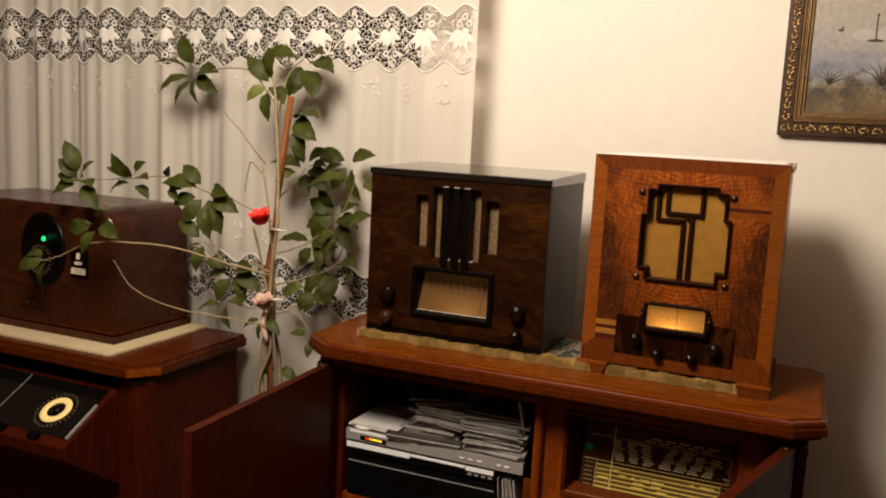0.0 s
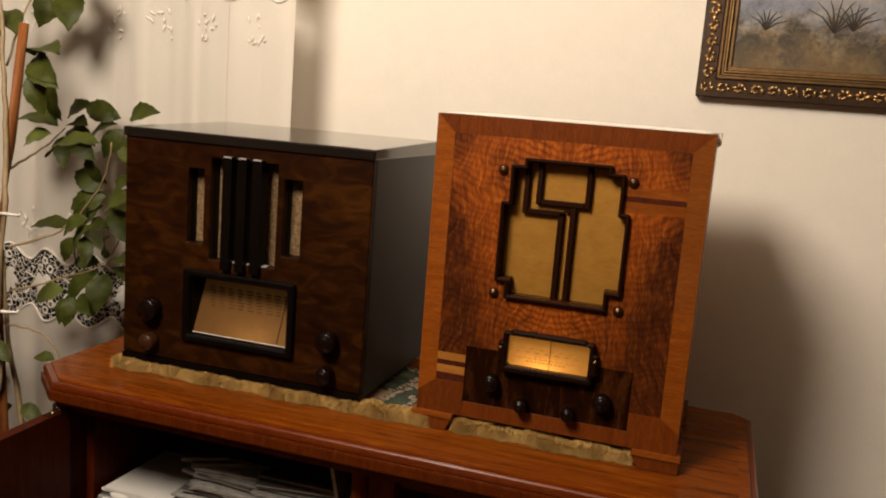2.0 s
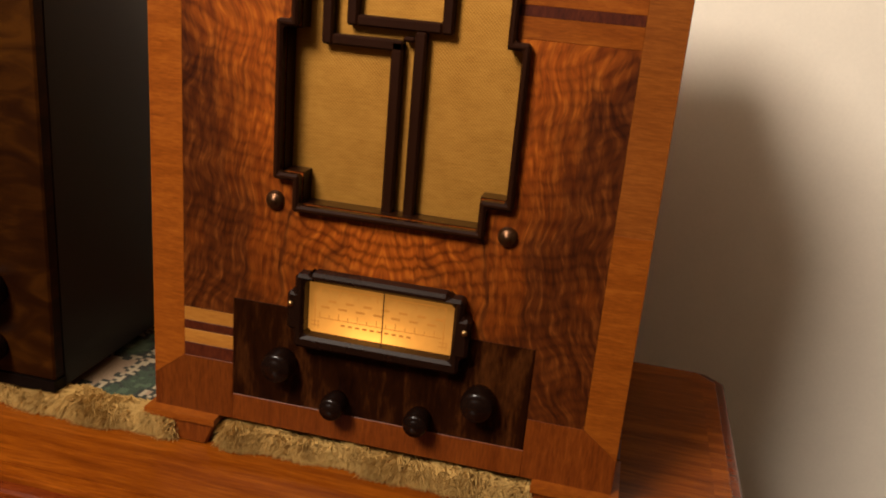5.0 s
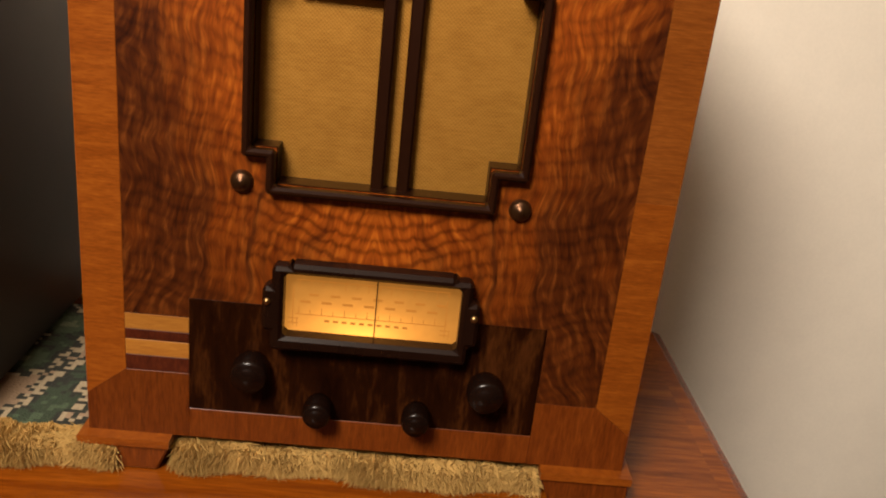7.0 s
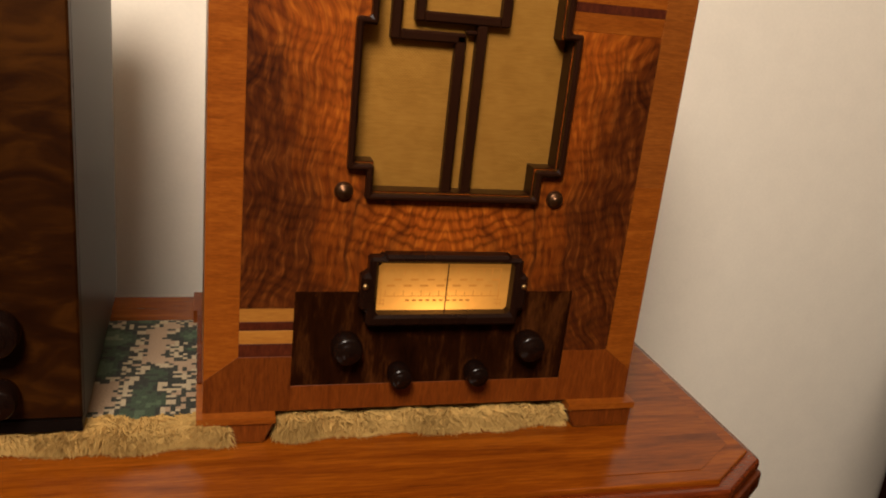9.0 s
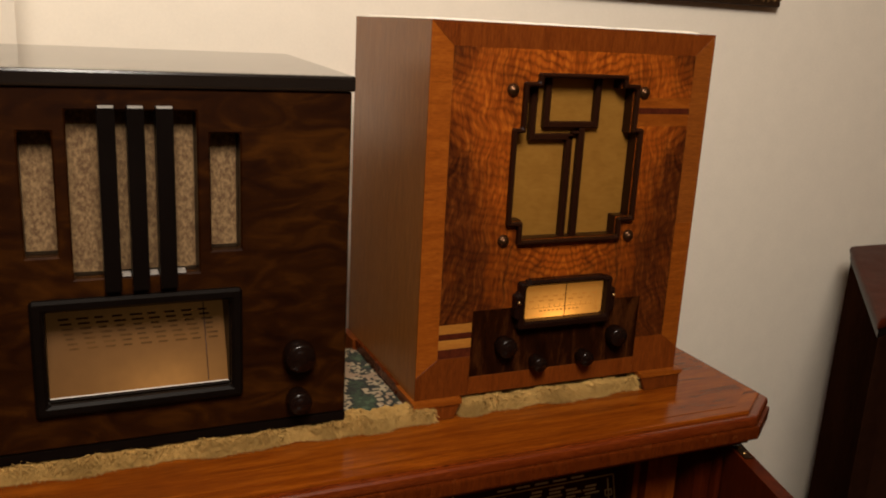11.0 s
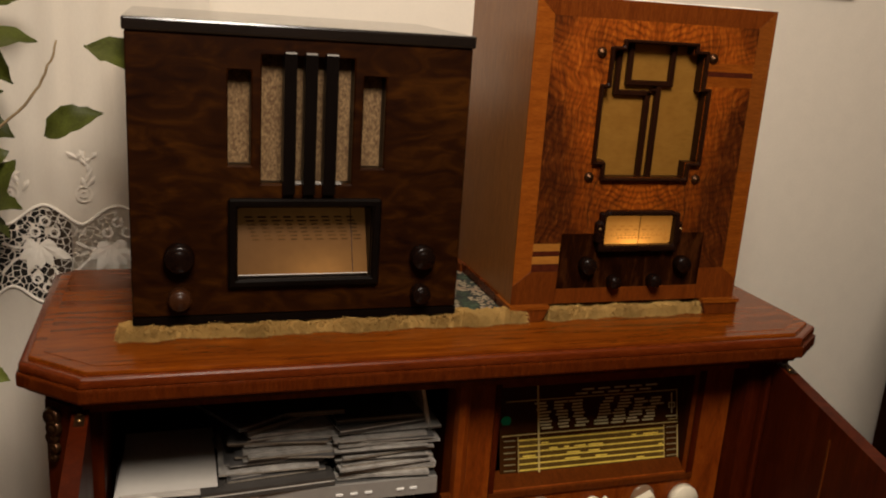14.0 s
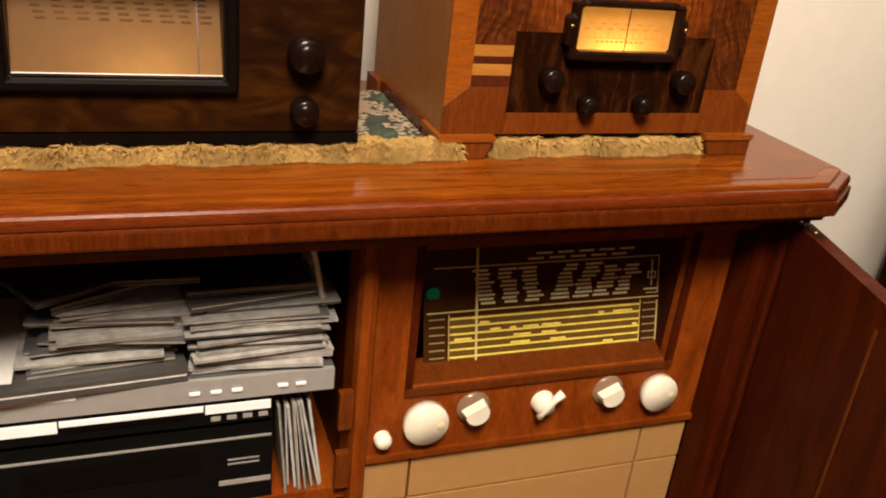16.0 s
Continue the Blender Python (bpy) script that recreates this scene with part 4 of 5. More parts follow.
p1 = player("disc_player", -0.996, -0.534, 1.800, 0.5375, 0.5665, plain("dark_case_metal", (0.07, 0.066, 0.06), 0.45), GREYSILVER, "grey silver disc player with a small lit display")
part("tray_door", box(-0.985, -0.80, 1.7985, 1.8005, 0.5585, 0.5655, 0.0005), SILVER, p1)
part("display", box(-0.956, -0.884, 1.7985, 1.8005, 0.5425, 0.5535), BLACKPLASTIC, p1)
RED_GLOW, AMBER_GLOW = glowing("red_glow", (1, 0.03, 0.01), 1.2, paper=(0.3, 0.02, 0.01)), glowing("amber_glow", (1, 0.62, 0.04), 1.6, paper=(0.4, 0.3, 0.02))
for k in range(8):
    x = -0.940 + 0.0058 * k
    part("display_mark", box(x, x + 0.0036, 1.7978, 1.7988, 0.5462, 0.5508), RED_GLOW if k < 2 else AMBER_GLOW, p1)
for x in (-0.690, -0.668, -0.646, -0.597, -0.577):
    part("button", box(x, x + 0.011, 1.7975, 1.8005, 0.5495, 0.5525, 0.0006), SILVER, p1)
p2 = player("disc_player", -0.994, -0.602, 1.802, 0.5060, 0.5340, BLACKPLASTIC, BLACKPLASTIC, "slim black disc player with silver trim")
part("silver_trim", box(-0.994, -0.820, 1.8000, 1.8025, 0.5195, 0.5325, 0.0005), SILVER, p2)
part("silver_trim", box(-0.674, -0.604, 1.8000, 1.8025, 0.5220, 0.5325, 0.0005), SILVER, p2)
part("tray_front", box(-0.818, -0.676, 1.7985, 1.8025, 0.5270, 0.5325, 0.0005), SILVER, p2)
part("tray_slot", box(-0.812, -0.690, 1.8000, 1.8025, 0.5190, 0.5262, 0.001), EBONY, p2)
for k in range(4):
    part("button", box(-0.668 + 0.017 * k, -0.658 + 0.017 * k, 1.8005, 1.8025, 0.512, 0.517), GREYSILVER, p2)
p3 = player("video_recorder", -0.992, -0.600, 1.806, 0.3925, 0.500, BLACKPLASTIC, BLACKPLASTIC, "black video recorder below the disc players")
part("trim_line", box(-0.99, -0.602, 1.8045, 1.8065, 0.4810, 0.4835), GREYSILVER, p3)
part("cassette_flap", box(-0.86, -0.68, 1.8045, 1.8065, 0.440, 0.470, 0.001), EBONY, p3)
part("trim_line", box(-0.66, -0.602, 1.8045, 1.8065, 0.418, 0.424), GREYSILVER, p3)
for k in range(2):
    part("printed_mark", box(-0.650, -0.615, 1.8050, 1.8062, 0.452 - 0.006 * k, 0.4535 - 0.006 * k), GREYSILVER, p3)

rng = random.Random(21)
CASE_CLEAR = plain("disc_case_plastic", (0.32, 0.295, 0.26), 0.12, 0, 0.5, 0.6, 70)
CASE_DARK = plain("disc_case_dark", (0.05, 0.045, 0.04), 0.18, 0, 0.3, 0.3, 40)
SLEEVES = [plain("sleeve_grey", (0.25, 0.23, 0.20), 0.4, vary=0.6, scale=90), plain("sleeve_pale", (0.66, 0.62, 0.55), 0.4, vary=0.2, scale=90), plain("sleeve_dark", (0.08, 0.075, 0.07), 0.35, vary=0.5, scale=90), plain("sleeve_brown", (0.26, 0.22, 0.17), 0.4, vary=0.4, scale=90)]


def disc_case(x, y, z, turn, tilt=0.0, thick=0.0095, w=0.142, d=0.125, dark=False, upright=False):
    m = Matrix.Translation((x, y, z)) @ Matrix.Rotation(radians(turn), 4, "Z") @ Matrix.Rotation(radians(tilt), 4, "Y")
    if upright:
        m = Matrix.Translation((x, y, z)) @ Matrix.Rotation(radians(tilt), 4, "Y") @ Matrix.Rotation(radians(90), 4, "Y") @ Matrix.Rotation(radians(turn), 4, "X")
    t = new("disc_case")
    t.matrix_basis = m
    tagged(t, "flat plastic disc case in an untidy pile" if not upright else "thin disc sleeve standing on edge", "disc case", "pile of disc cases")
    a = box(-w / 2, w / 2, -d / 2, d / 2, 0.0, thick * 0.42, 0.0007, 1)
    b = box(-w / 2 + 0.001, w / 2 - 0.001, -d / 2 + 0.001, d / 2 - 0.001, thick * 0.42, thick * 0.62)
    c = box(-w / 2, w / 2, -d / 2, d / 2, thick * 0.62, thick * 0.95, 0.0007, 1)
    for nm, bmx, mt in (("tray", a, CASE_DARK if dark else rng.choice([CASE_CLEAR, CASE_DARK, SLEEVES[3]])), ("booklet", b, rng.choice([SLEEVES[1], SLEEVES[2], SLEEVES[3]])), ("lid", c, CASE_DARK if dark else rng.choice([CASE_CLEAR, CASE_CLEAR, SLEEVES[0], SLEEVES[2]]))):
        o = new(nm, mesh_of(nm, bmx, mt))
        o.parent = t


z = 0.5670
for k in range(17):
    disc_case(-0.612 + 0.0012 * k * (-1) ** k * 0.4 + rng.uniform(-0.007, 0.007), 1.868 + rng.uniform(-0.004, 0.010), z, rng.uniform(-6, 6), rng.uniform(-0.5, 0.5), rng.choice((0.0034, 0.0042)))
    z += 0.0045
disc_case(-0.628, 1.878, z + 0.001, 11, 1.5, 0.0095, dark=True)
disc_case(-0.624, 1.885, z + 0.0115, 5, 2.0, 0.0068, dark=True)
disc_case(-0.790, 1.862, 0.5672, 4, 0, 0.015, 0.190, 0.135, dark=True)
z = 0.583
for k in range(15):
    disc_case(-0.772 + 0.002 * k + rng.uniform(-0.018, 0.014), 1.880 + rng.uniform(-0.006, 0.012), z, rng.uniform(-11, 11), rng.uniform(-1.2, 1.2), rng.choice((0.0034, 0.0044)))
    z += 0.0045
disc_case(-0.770, 1.895, z + 0.003, 20, -3, 0.0095, dark=True)
disc_case(-0.735, 1.900, z + 0.013, -9, -4, 0.0068, dark=True)
disc_case(-0.800, 1.890, z + 0.012, 32, 2, 0.0068, dark=True)
disc_case(-0.560, 1.880, 0.664, 6, 78, 0.0062, 0.08, 0.12)
sheet = thing("paper_pile", (-0.93, 1.88, 0.567), "small pile of white printed paper on the disc player", "paper")
for k in range(2):
    bm = box(-0.065, 0.065, -0.09, 0.09, 0, 0.0045, 0.001, 1)
    bm.transform(Matrix.Translation((-0.925 + 0.003 * k, 1.895, 0.572 + 0.005 * k)) @ Matrix.Rotation(radians(-3 + 3 * k), 4, "Z"))
    part("sheet", bm, PAPER, sheet)
solo("flat_cable_reel", turned([(0, 0.008), (0.022, 0.008), (0.026, 0.004), (0.024, 0)], Matrix.Translation((-0.955, 1.822, 0.567)), 20), PAPER, "small round white plastic disc on the player", "disc")
for k in range(8):
    disc_case(-0.590 + 0.0055 * k, 1.868 + rng.uniform(-0.004, 0.006), 0.455, 0, -4 - 0.9 * k + rng.uniform(-2.2, 2.2), 0.0035, 0.120 + rng.uniform(-0.006, 0.006), 0.120, upright=True)

# ---------------------------------------------------------------- tapestry mat under the radios
def tapestry():
    m, nt, p = material("tapestry_weave", 0.9)
    v = coords(nt)
    snap = nt.nodes.new("ShaderNodeVectorMath")
    snap.operation = "SNAP"
    snap.inputs[1].default_value = (0.0042, 0.0042, 10)
    nt.links.new(v, snap.inputs[0])
    vor = node(nt, "ShaderNodeTexVoronoi", Scale=21.0)
    nt.links.new(snap.outputs[0], vor.inputs["Vector"])
    n2 = noise_at(nt, snap.outputs[0], 130, 2)
    d = maths(nt, "ADD", vor.outputs["Distance"], maths(nt, "MULTIPLY_ADD", n2, 0.50, -0.25))
    c = ramp(nt, d, [(0.0, (0.135, 0.150, 0.085)), (0.14, (0.052, 0.082, 0.042)), (0.35, (0.020, 0.038, 0.017)), (0.46, (0.009, 0.011, 0.007)), (0.54, (0.36, 0.28, 0.17)), (0.61, (0.012, 0.016, 0.009)), (0.68, (0.30, 0.20, 0.12))])
    c.node.color_ramp.interpolation = "CONSTANT"
    fine = noise_at(nt, v, 420, 2)
    nt.links.new(mixed(nt, maths(nt, "MULTIPLY", fine, 0.4), c, (0.03, 0.02, 0.01)), p.inputs["Base Color"])
    bumped(nt, p, fine, 0.6, 0.002)
    return m


mat_ = thing("table_mat", (-0.52, 1.98, 0.80), "green and cream tapestry mat with fluffy tan fringe under radios", "mat")
part("weave", box(-0.965, -0.070, 1.848, 2.055, 0.8010, 0.8120, 0.003), tapestry(), mat_)


def fringe(x0, x1, y, count, seed):
    r = random.Random(seed)
    vs, fs = [], []
    for i in range(count):
        x = r.uniform(x0, x1)
        wav = 0.0035 * math.sin(x * 41) + 0.0025 * math.sin(x * 97 + 1) + 0.0012 * math.sin(x * 310)
        by = y + r.uniform(0.003, 0.026)
        bz = r.uniform(0.804, 0.8190 + 0.0018 * math.sin(x * 71) + 0.0014 * math.sin(x * 173) + 0.0008 * math.sin(x * 420))
        lean = r.gauss(0, 0.0042) + 0.003 * math.sin(x * 63)
        out = r.uniform(0.003, 0.012)
        tip = Vector((x + lean, by - out + wav, max(0.8012, bz - r.uniform(-0.004, 0.015))))
        w = r.uniform(0.0006, 0.0013)
        o = len(vs)
        vs += [(x - w, by, bz - w), (x + w, by, bz - w), (x, by, bz + w), tuple(tip)]
        fs += [(o, o + 1, o + 3), (o + 1, o + 2, o + 3), (o + 2, o, o + 3)]
    me = bpy.data.meshes.new("fringe")
    me.from_pydata(vs, [], fs)
    me.materials.append(WOOL)
    tagged(part("fringe", me, WOOL, mat_, "fluffy tan wool edge"), kind="stuff")


fringe(-0.982, -0.405, 1.818, 90000, 1)
fringe(-0.366, -0.098, 1.826, 42000, 2)
part("fringe_core", box(-0.975, -0.408, 1.8270, 1.848, 0.8008, 0.8130, 0.005), WOOL, mat_)
part("fringe_core", box(-0.362, -0.102, 1.8350, 1.848, 0.8008, 0.8130, 0.005), WOOL, mat_)

# ---------------------------------------------------------------- upright walnut radio
WY = 1.832
wn = thing("upright_radio", (-0.231, 1.98, 0.80), "upright art deco walnut radio with a stepped grille and lit dial", "radio")
WX0, WX1, WZ0, WZ1 = -0.427, -0.035, 0.826, 1.279
V = WY - 0.0025  # face of the veneer
IX0, IX1, IZ1 = -0.399, -0.063, 1.252
def veneer(name, pts, mat):
    part(name, softened(extruded(pts, V, WY, "y"), 0.0003, 1), mat, wn)


MZ = 0.856
veneer("frame_left", [(WX0, MZ), (IX0, 0.878), (IX0, IZ1), (WX0, WZ1)], HONEY)
veneer("frame_right", [(WX1, MZ), (WX1, 1.035), (IX1, 1.035), (IX1, 0.878)], HONEY)
veneer("frame_right", [(WX1, 1.035), (WX1, WZ1), (IX1, IZ1), (IX1, 1.035)], HONEY_SHADED)
veneer("frame_top", [(WX0, WZ1), (IX0, IZ1), (IX1, IZ1), (WX1, WZ1)], HONEY_CROSS)
veneer("frame_foot", [(WX0, WZ0), (-0.355, WZ0), (-0.355, 0.878), (IX0, 0.878), (WX0, MZ)], HONEY_CROSS)
veneer("frame_foot", [(WX1, WZ0), (WX1, MZ), (IX1, 0.878), (-0.107, 0.878), (-0.107, WZ0)], HONEY_CROSS)
part("frame_bottom", plate([(-0.355, -0.107, WZ0, 0.850)], [], V, WY, 0.0004), HONEY_CROSS, wn)
GR = [(-0.290, -0.166, 1.150, 1.226), (-0.309, -0.147, 1.100, 1.215), (-0.320, -0.136, 1.043, 1.161), (-0.304, -0.155, 1.019, 1.160)]
inset = 0.0052
GRI = [(x0 + inset, x1 - inset, z0 + (inset if z0 < 1.1 else 0), z1 - (inset if z1 != 1.160 else 0)) for x0, x1, z0, z1 in GR]
part("body", joined([box(WX0, WX1, WY + 0.030, 2.098, WZ0, WZ1, 0.0), plate([(WX0, WX1, WZ0, WZ1)], GRI, WY, WY + 0.030)]), SIDEWOOD, wn)
part("figured_panel", plate([(IX0, IX1, 0.850, IZ1)], [(IX0, -0.355, 0.850, 0.922), (-0.355, -0.107, 0.850, 0.937), (-0.107, IX1, 0.850, 0.878), (-0.150, IX1, 1.1635, 1.199), *GRI], V, WY, 0.0), CURLY, wn, "curly figured walnut veneer")
part("dark_panel", plate([(-0.355, -0.107, 0.850, 0.937)], [], V, WY, 0.0004), ROSEWOOD, wn, "dark streaked veneer")
for z0, z1, mt in ((0.910, 0.922, STRIPE), (0.902, 0.910, DARKSTRIPE), (0.890, 0.902, STRIPE), (0.878, 0.890, DARKSTRIPE)):
    part("stripe", plate([(IX0, -0.355, z0, z1)], [], V, WY, 0.0003), mt, wn)
for z0, z1, mt in ((1.1860, 1.1990, HONEY), (1.1785, 1.1860, DARKSTRIPE), (1.1635, 1.1785, HONEY)):
    part("stripe", plate([(-0.150, IX1, z0, z1)], [], V, WY, 0.0003), mt, wn)
part("grille_cloth", plate(GRI, [], WY + 0.0135, WY + 0.0145), GRILLE_CLOTH, wn, "gold-brown woven speaker cloth")
BAR_SHIFT = 0.005
BARS = [(-0.243, -0.2345, 1.020, 1.150), (-0.2260, -0.2175, 1.020, 1.1582),
        (-0.296, -0.288, 1.143, 1.210), (-0.2882, -0.2345, 1.143, 1.151),
        (-0.2775, -0.2695, 1.158, 1.218), (-0.2697, -0.2068, 1.158, 1.166), (-0.207, -0.199, 1.158, 1.218), (-0.2347, -0.2258, 1.1502, 1.154)]
part("grille_lining", plate(GRI, [(x0 + 0.0009, x1 - 0.0009, z0 + (0.0009 if z0 < 1.1 else 0), z1 - (0.0009 if z1 != 1.160 else 0)) for x0, x1, z0, z1 in GRI], V, WY + 0.0134), MOULD, wn, "dark lining of the grille opening")
part("grille_frame", plate(GR, GRI, V - 0.009, V, 0.0018), MOULD, wn, "dark stepped grille moulding")
for x0, x1, z0, z1 in BARS:
    part("grille_bar", plate([(x0 + BAR_SHIFT, x1 + BAR_SHIFT, z0 + 0.002, z1 + 0.002)], [], WY + 0.004, WY + 0.0133, 0.0014), MOULD, wn)
for x, z in ((-0.3215, 1.205), (-0.1365, 1.205), (-0.3205, 1.024), (-0.1380, 1.022)):
    part("rosette", turned([(0, 0.006), (0.003, 0.0057), (0.0034, 0.0047), (0.005, 0.0046), (0.0068, 0.003), (0.0078, 0)], FRONT(x, V, z), 18), DARKBRASS, wn, "domed bronze screw rosette")
# dial window
DX0, DX1, DZ0, DZ1 = -0.297, -0.163, 0.9105, 0.972
bez = part("dial_bezel", plate([(DX0, DX1, DZ0, DZ1), (DX0 - 0.006, DX1 + 0.006, 0.925, 0.957), (-0.285, -0.175, 0.970, 0.9745)], [(-0.289, -0.170, 0.921, 0.967)], V - 0.015, V, 0.0025), BEZEL, wn, "brown bakelite dial bezel")
for x in (DX0 - 0.0025, DX1 + 0.0025):
    part("bezel_screw", turned([(0, 0.002), (0.0022, 0.0014), (0.0026, 0)], FRONT(x, V - 0.015, 0.947), 12), BRASS, bez)
DIAL = glowing("warm_dial", (1.0, 0.37, 0.055), 1.6, (-0.236, 0.9180), 0.0150, 0.05, (0.13, 0.062, 0.013))
dial = part("dial_scale", plate([(-0.291, -0.168, 0.919, 0.969)], [], V - 0.002, V - 0.0012), DIAL, wn, "amber lit tuning scale")
DINK = glowing("dial_ink", (0.8, 0.27, 0.035), 0.42, paper=(0.06, 0.025, 0.006))
D = V - 0.0024
marks = [(-0.282, -0.178, D, D + 0.0005, 0.9590, 0.9594), (-0.282, -0.178, D, D + 0.0005, 0.9335, 0.9339)]
for k in range(14):
    x = -0.280 + 0.0078 * k
    marks += [(x, x + 0.0005, D, D + 0.0005, 0.9555 if k % 2 else 0.9535, 0.9590), (x, x + 0.0005, D, D + 0.0005, 0.9335, 0.9370 if k % 2 else 0.9390)]
for k in range(7):
    x = -0.279 + 0.0145 * k
    marks += [(x, x + 0.007, D, D + 0.0005, 0.9425, 0.9440), (x + 0.006, x + 0.0125, D, D + 0.0005, 0.9480, 0.9495)]
marks += [(-0.262 + 0.006 * k, -0.2585 + 0.006 * k, D, D + 0.0005, 0.9290, 0.9305) for k in range(10)]
for x in (-0.284, -0.179):
    marks += [(x, x + 0.0005, D, D + 0.0005, 0.925, 0.953), (x - 0.003, x + 0.004, D, D + 0.0005, 0.930, 0.9304), (x - 0.003, x + 0.004, D, D + 0.0005, 0.9265, 0.9269), (x + 0.003, x + 0.0034, D, D + 0.0005, 0.924, 0.931)]
part("dial_print", boxes(marks), DINK, dial)
part("dial_pointer", box(-0.2275, -0.2267, V - 0.0052, V - 0.0046, 0.920, 0.968), EBONY, dial)
for x, z, r in ((-0.3105, 0.889, 0.0135), (-0.2625, 0.862, 0.0105), (-0.1925, 0.862, 0.0105), (-0.1455, 0.888, 0.0135)):
    part("knob", turned(knob_profile(r, 0.020), FRONT(x, V, z), 24), BAKELITE, wn, "dark brown bakelite knob")
# skids
for x0, x1, s in ((-0.431, -0.368, 1), (-0.096, -0.030, -1)):
    inner = x1 if s > 0 else x0
    slope = 0.008 * s
    pts = [(x0, 0.8005), (x1 - slope if s > 0 else x1, 0.8005), (x1, 0.819), (x1, 0.826), (x0, 0.826)] if s > 0 else [(x0 - slope, 0.8005), (x1, 0.8005), (x1, 0.826), (x0, 0.826), (x0, 0.819)]
    skid = part("skid", softened(extruded(pts, WY - 0.011, 1.880, "y"), 0.0015, 1), HONEY_CROSS, wn, "small moulded wooden foot")
    part("skid_moulding", box(x0 - 0.001, x1 + 0.001, WY - 0.013, 1.882, 0.8205, 0.8265, 0.0015), HONEY, skid)
for x0, x1 in ((-0.436, -0.372), (-0.094, -0.028)):
    part("skid", box(x0, x1, 2.048, 2.100, 0.8005, 0.826, 0.002), HONEY_CROSS, wn)
for x0, x1 in ((-0.432, -0.427), (-0.035, -0.030)):
    part("base_bead", box(x0, x1, 1.882, 2.048, 0.815, 0.828, 0.001), EDGEWOOD, wn)
# thin lace cloth lying on top
doily = thing("lace_runner", (-0.231, 1.99, WZ1), "thin white lace cloth lying on the upright radio", "cloth")
r = random.Random(7)
bm = bmesh.new()
grid = [[bm.verts.new((-0.419 + 0.376 * i / 60, 1.842 + 0.249 * j / 24, 1.2793 + (0.0004 if i in (0, 60) or j in (0, 24) else 0.0010 + r.uniform(0, 0.0022)))) for j in range(25)] for i in range(61)]
for a, b in zip(grid, grid[1:]):
    for j in range(24):
        bm.faces.new([a[j], b[j], b[j + 1], a[j + 1]])
part("cloth", bm, THREAD, doily)
bm = bmesh.new()
grid = [[bm.verts.new((-0.0335 + 0.0025 * math.sin(j * 0.9 + i * 0.7) + 0.002, 1.850 + 0.235 * j / 24, 1.2800 - 0.016 * i / 6 - 0.003 * math.sin(j * 1.3) * (i == 6))) for j in range(25)] for i in range(7)]
for a, b_ in zip(grid, grid[1:]):
    for j in range(24):
        bm.faces.new([a[j], a[j + 1], b_[j + 1], b_[j]])
part("hanging_edge", bm, VOILE, doily, "sheer cloth edge hanging down the side")

# ---------------------------------------------------------------- broad dark radio
BY = 1.820
bk = thing("table_radio", (-0.74, 1.97, 0.815), "broad dark brown table radio with three black bars on its grille", "radio")
SLOT_LINERS = [(-0.842, -0.813, 1.036, 1.158), (-0.800, -0.680, 1.012, 1.178), (-0.667, -0.637, 1.034, 1.156)]
KX0, KX1, KZ0, KZ1, KB = -0.9635, -0.519, 0.822, 1.200, 2.120
part("case_side", box(KX0, KX0 + 0.012, BY + 0.0142, KB, KZ0, KZ1), SIDE_LACQUER, bk, "black lacquered side")
part("case_side", box(KX1 - 0.012, KX1, BY + 0.0142, KB, KZ0, KZ1), SIDE_LACQUER, bk, "black lacquered side")
part("case_back", box(KX0 + 0.012, KX1 - 0.012, KB - 0.01, KB, KZ0, KZ1), SIDE_LACQUER, bk)
part("case_floor", box(KX0 + 0.012, KX1 - 0.012, BY + 0.0142, KB - 0.01, KZ0, KZ0 + 0.012), EBONY, bk)
for s_ in SLOT_LINERS:
    part("slot_liner", plate([(s_[0] - 0.003, s_[1] + 0.003, s_[2] - 0.003, s_[3] + 0.003)], [s_], BY + 0.0142, BY + 0.0268), EBONY, bk)
SL = [(-0.842, -0.813, 1.036, 1.158), (-0.800, -0.680, 1.012, 1.178), (-0.667, -0.637, 1.034, 1.156)]
DW = (-0.832, -0.648, 0.882, 0.985)
part("front_board", plate([(KX0, KX1, KZ0 + 0.010, KZ1)], [*SL, DW], BY, BY + 0.014, 0.0018), BURL, bk, "dark burl veneered front")
part("base_strip", box(KX0, KX1, BY - 0.001, BY + 0.016, KZ0 - 0.0005, KZ0 + 0.0098, 0.002), EBONY, bk)
lid = softened(extruded([(BY - 0.004, KZ1), (KB + 0.002, KZ1), (KB + 0.002, KZ1 + 0.0245), (BY - 0.004, KZ1 + 0.0165)], KX0 - 0.003, KX1 + 0.003), 0.003)
part("lid", lid, plain("black_lacquer", (0.008, 0.0055, 0.0042), 0.13, 0, 0.35, 0.2, 20), bk, "shiny black lacquered lid")
for x0, x1 in ((KX0 + 0.02, KX0 + 0.06), (KX1 - 0.06, KX1 - 0.02)):
    part("foot", box(x0, x1, 1.86, 2.04, 0.8118, KZ0), EBONY, bk)
for s in SL:
    part("grille_cloth", plate([(s[0] - 0.006, s[1] + 0.006, s[2] - 0.006, s[3] + 0.006)], [], BY + 0.027, BY + 0.0282), SPECKLE, bk, "speckled pale speaker cloth")
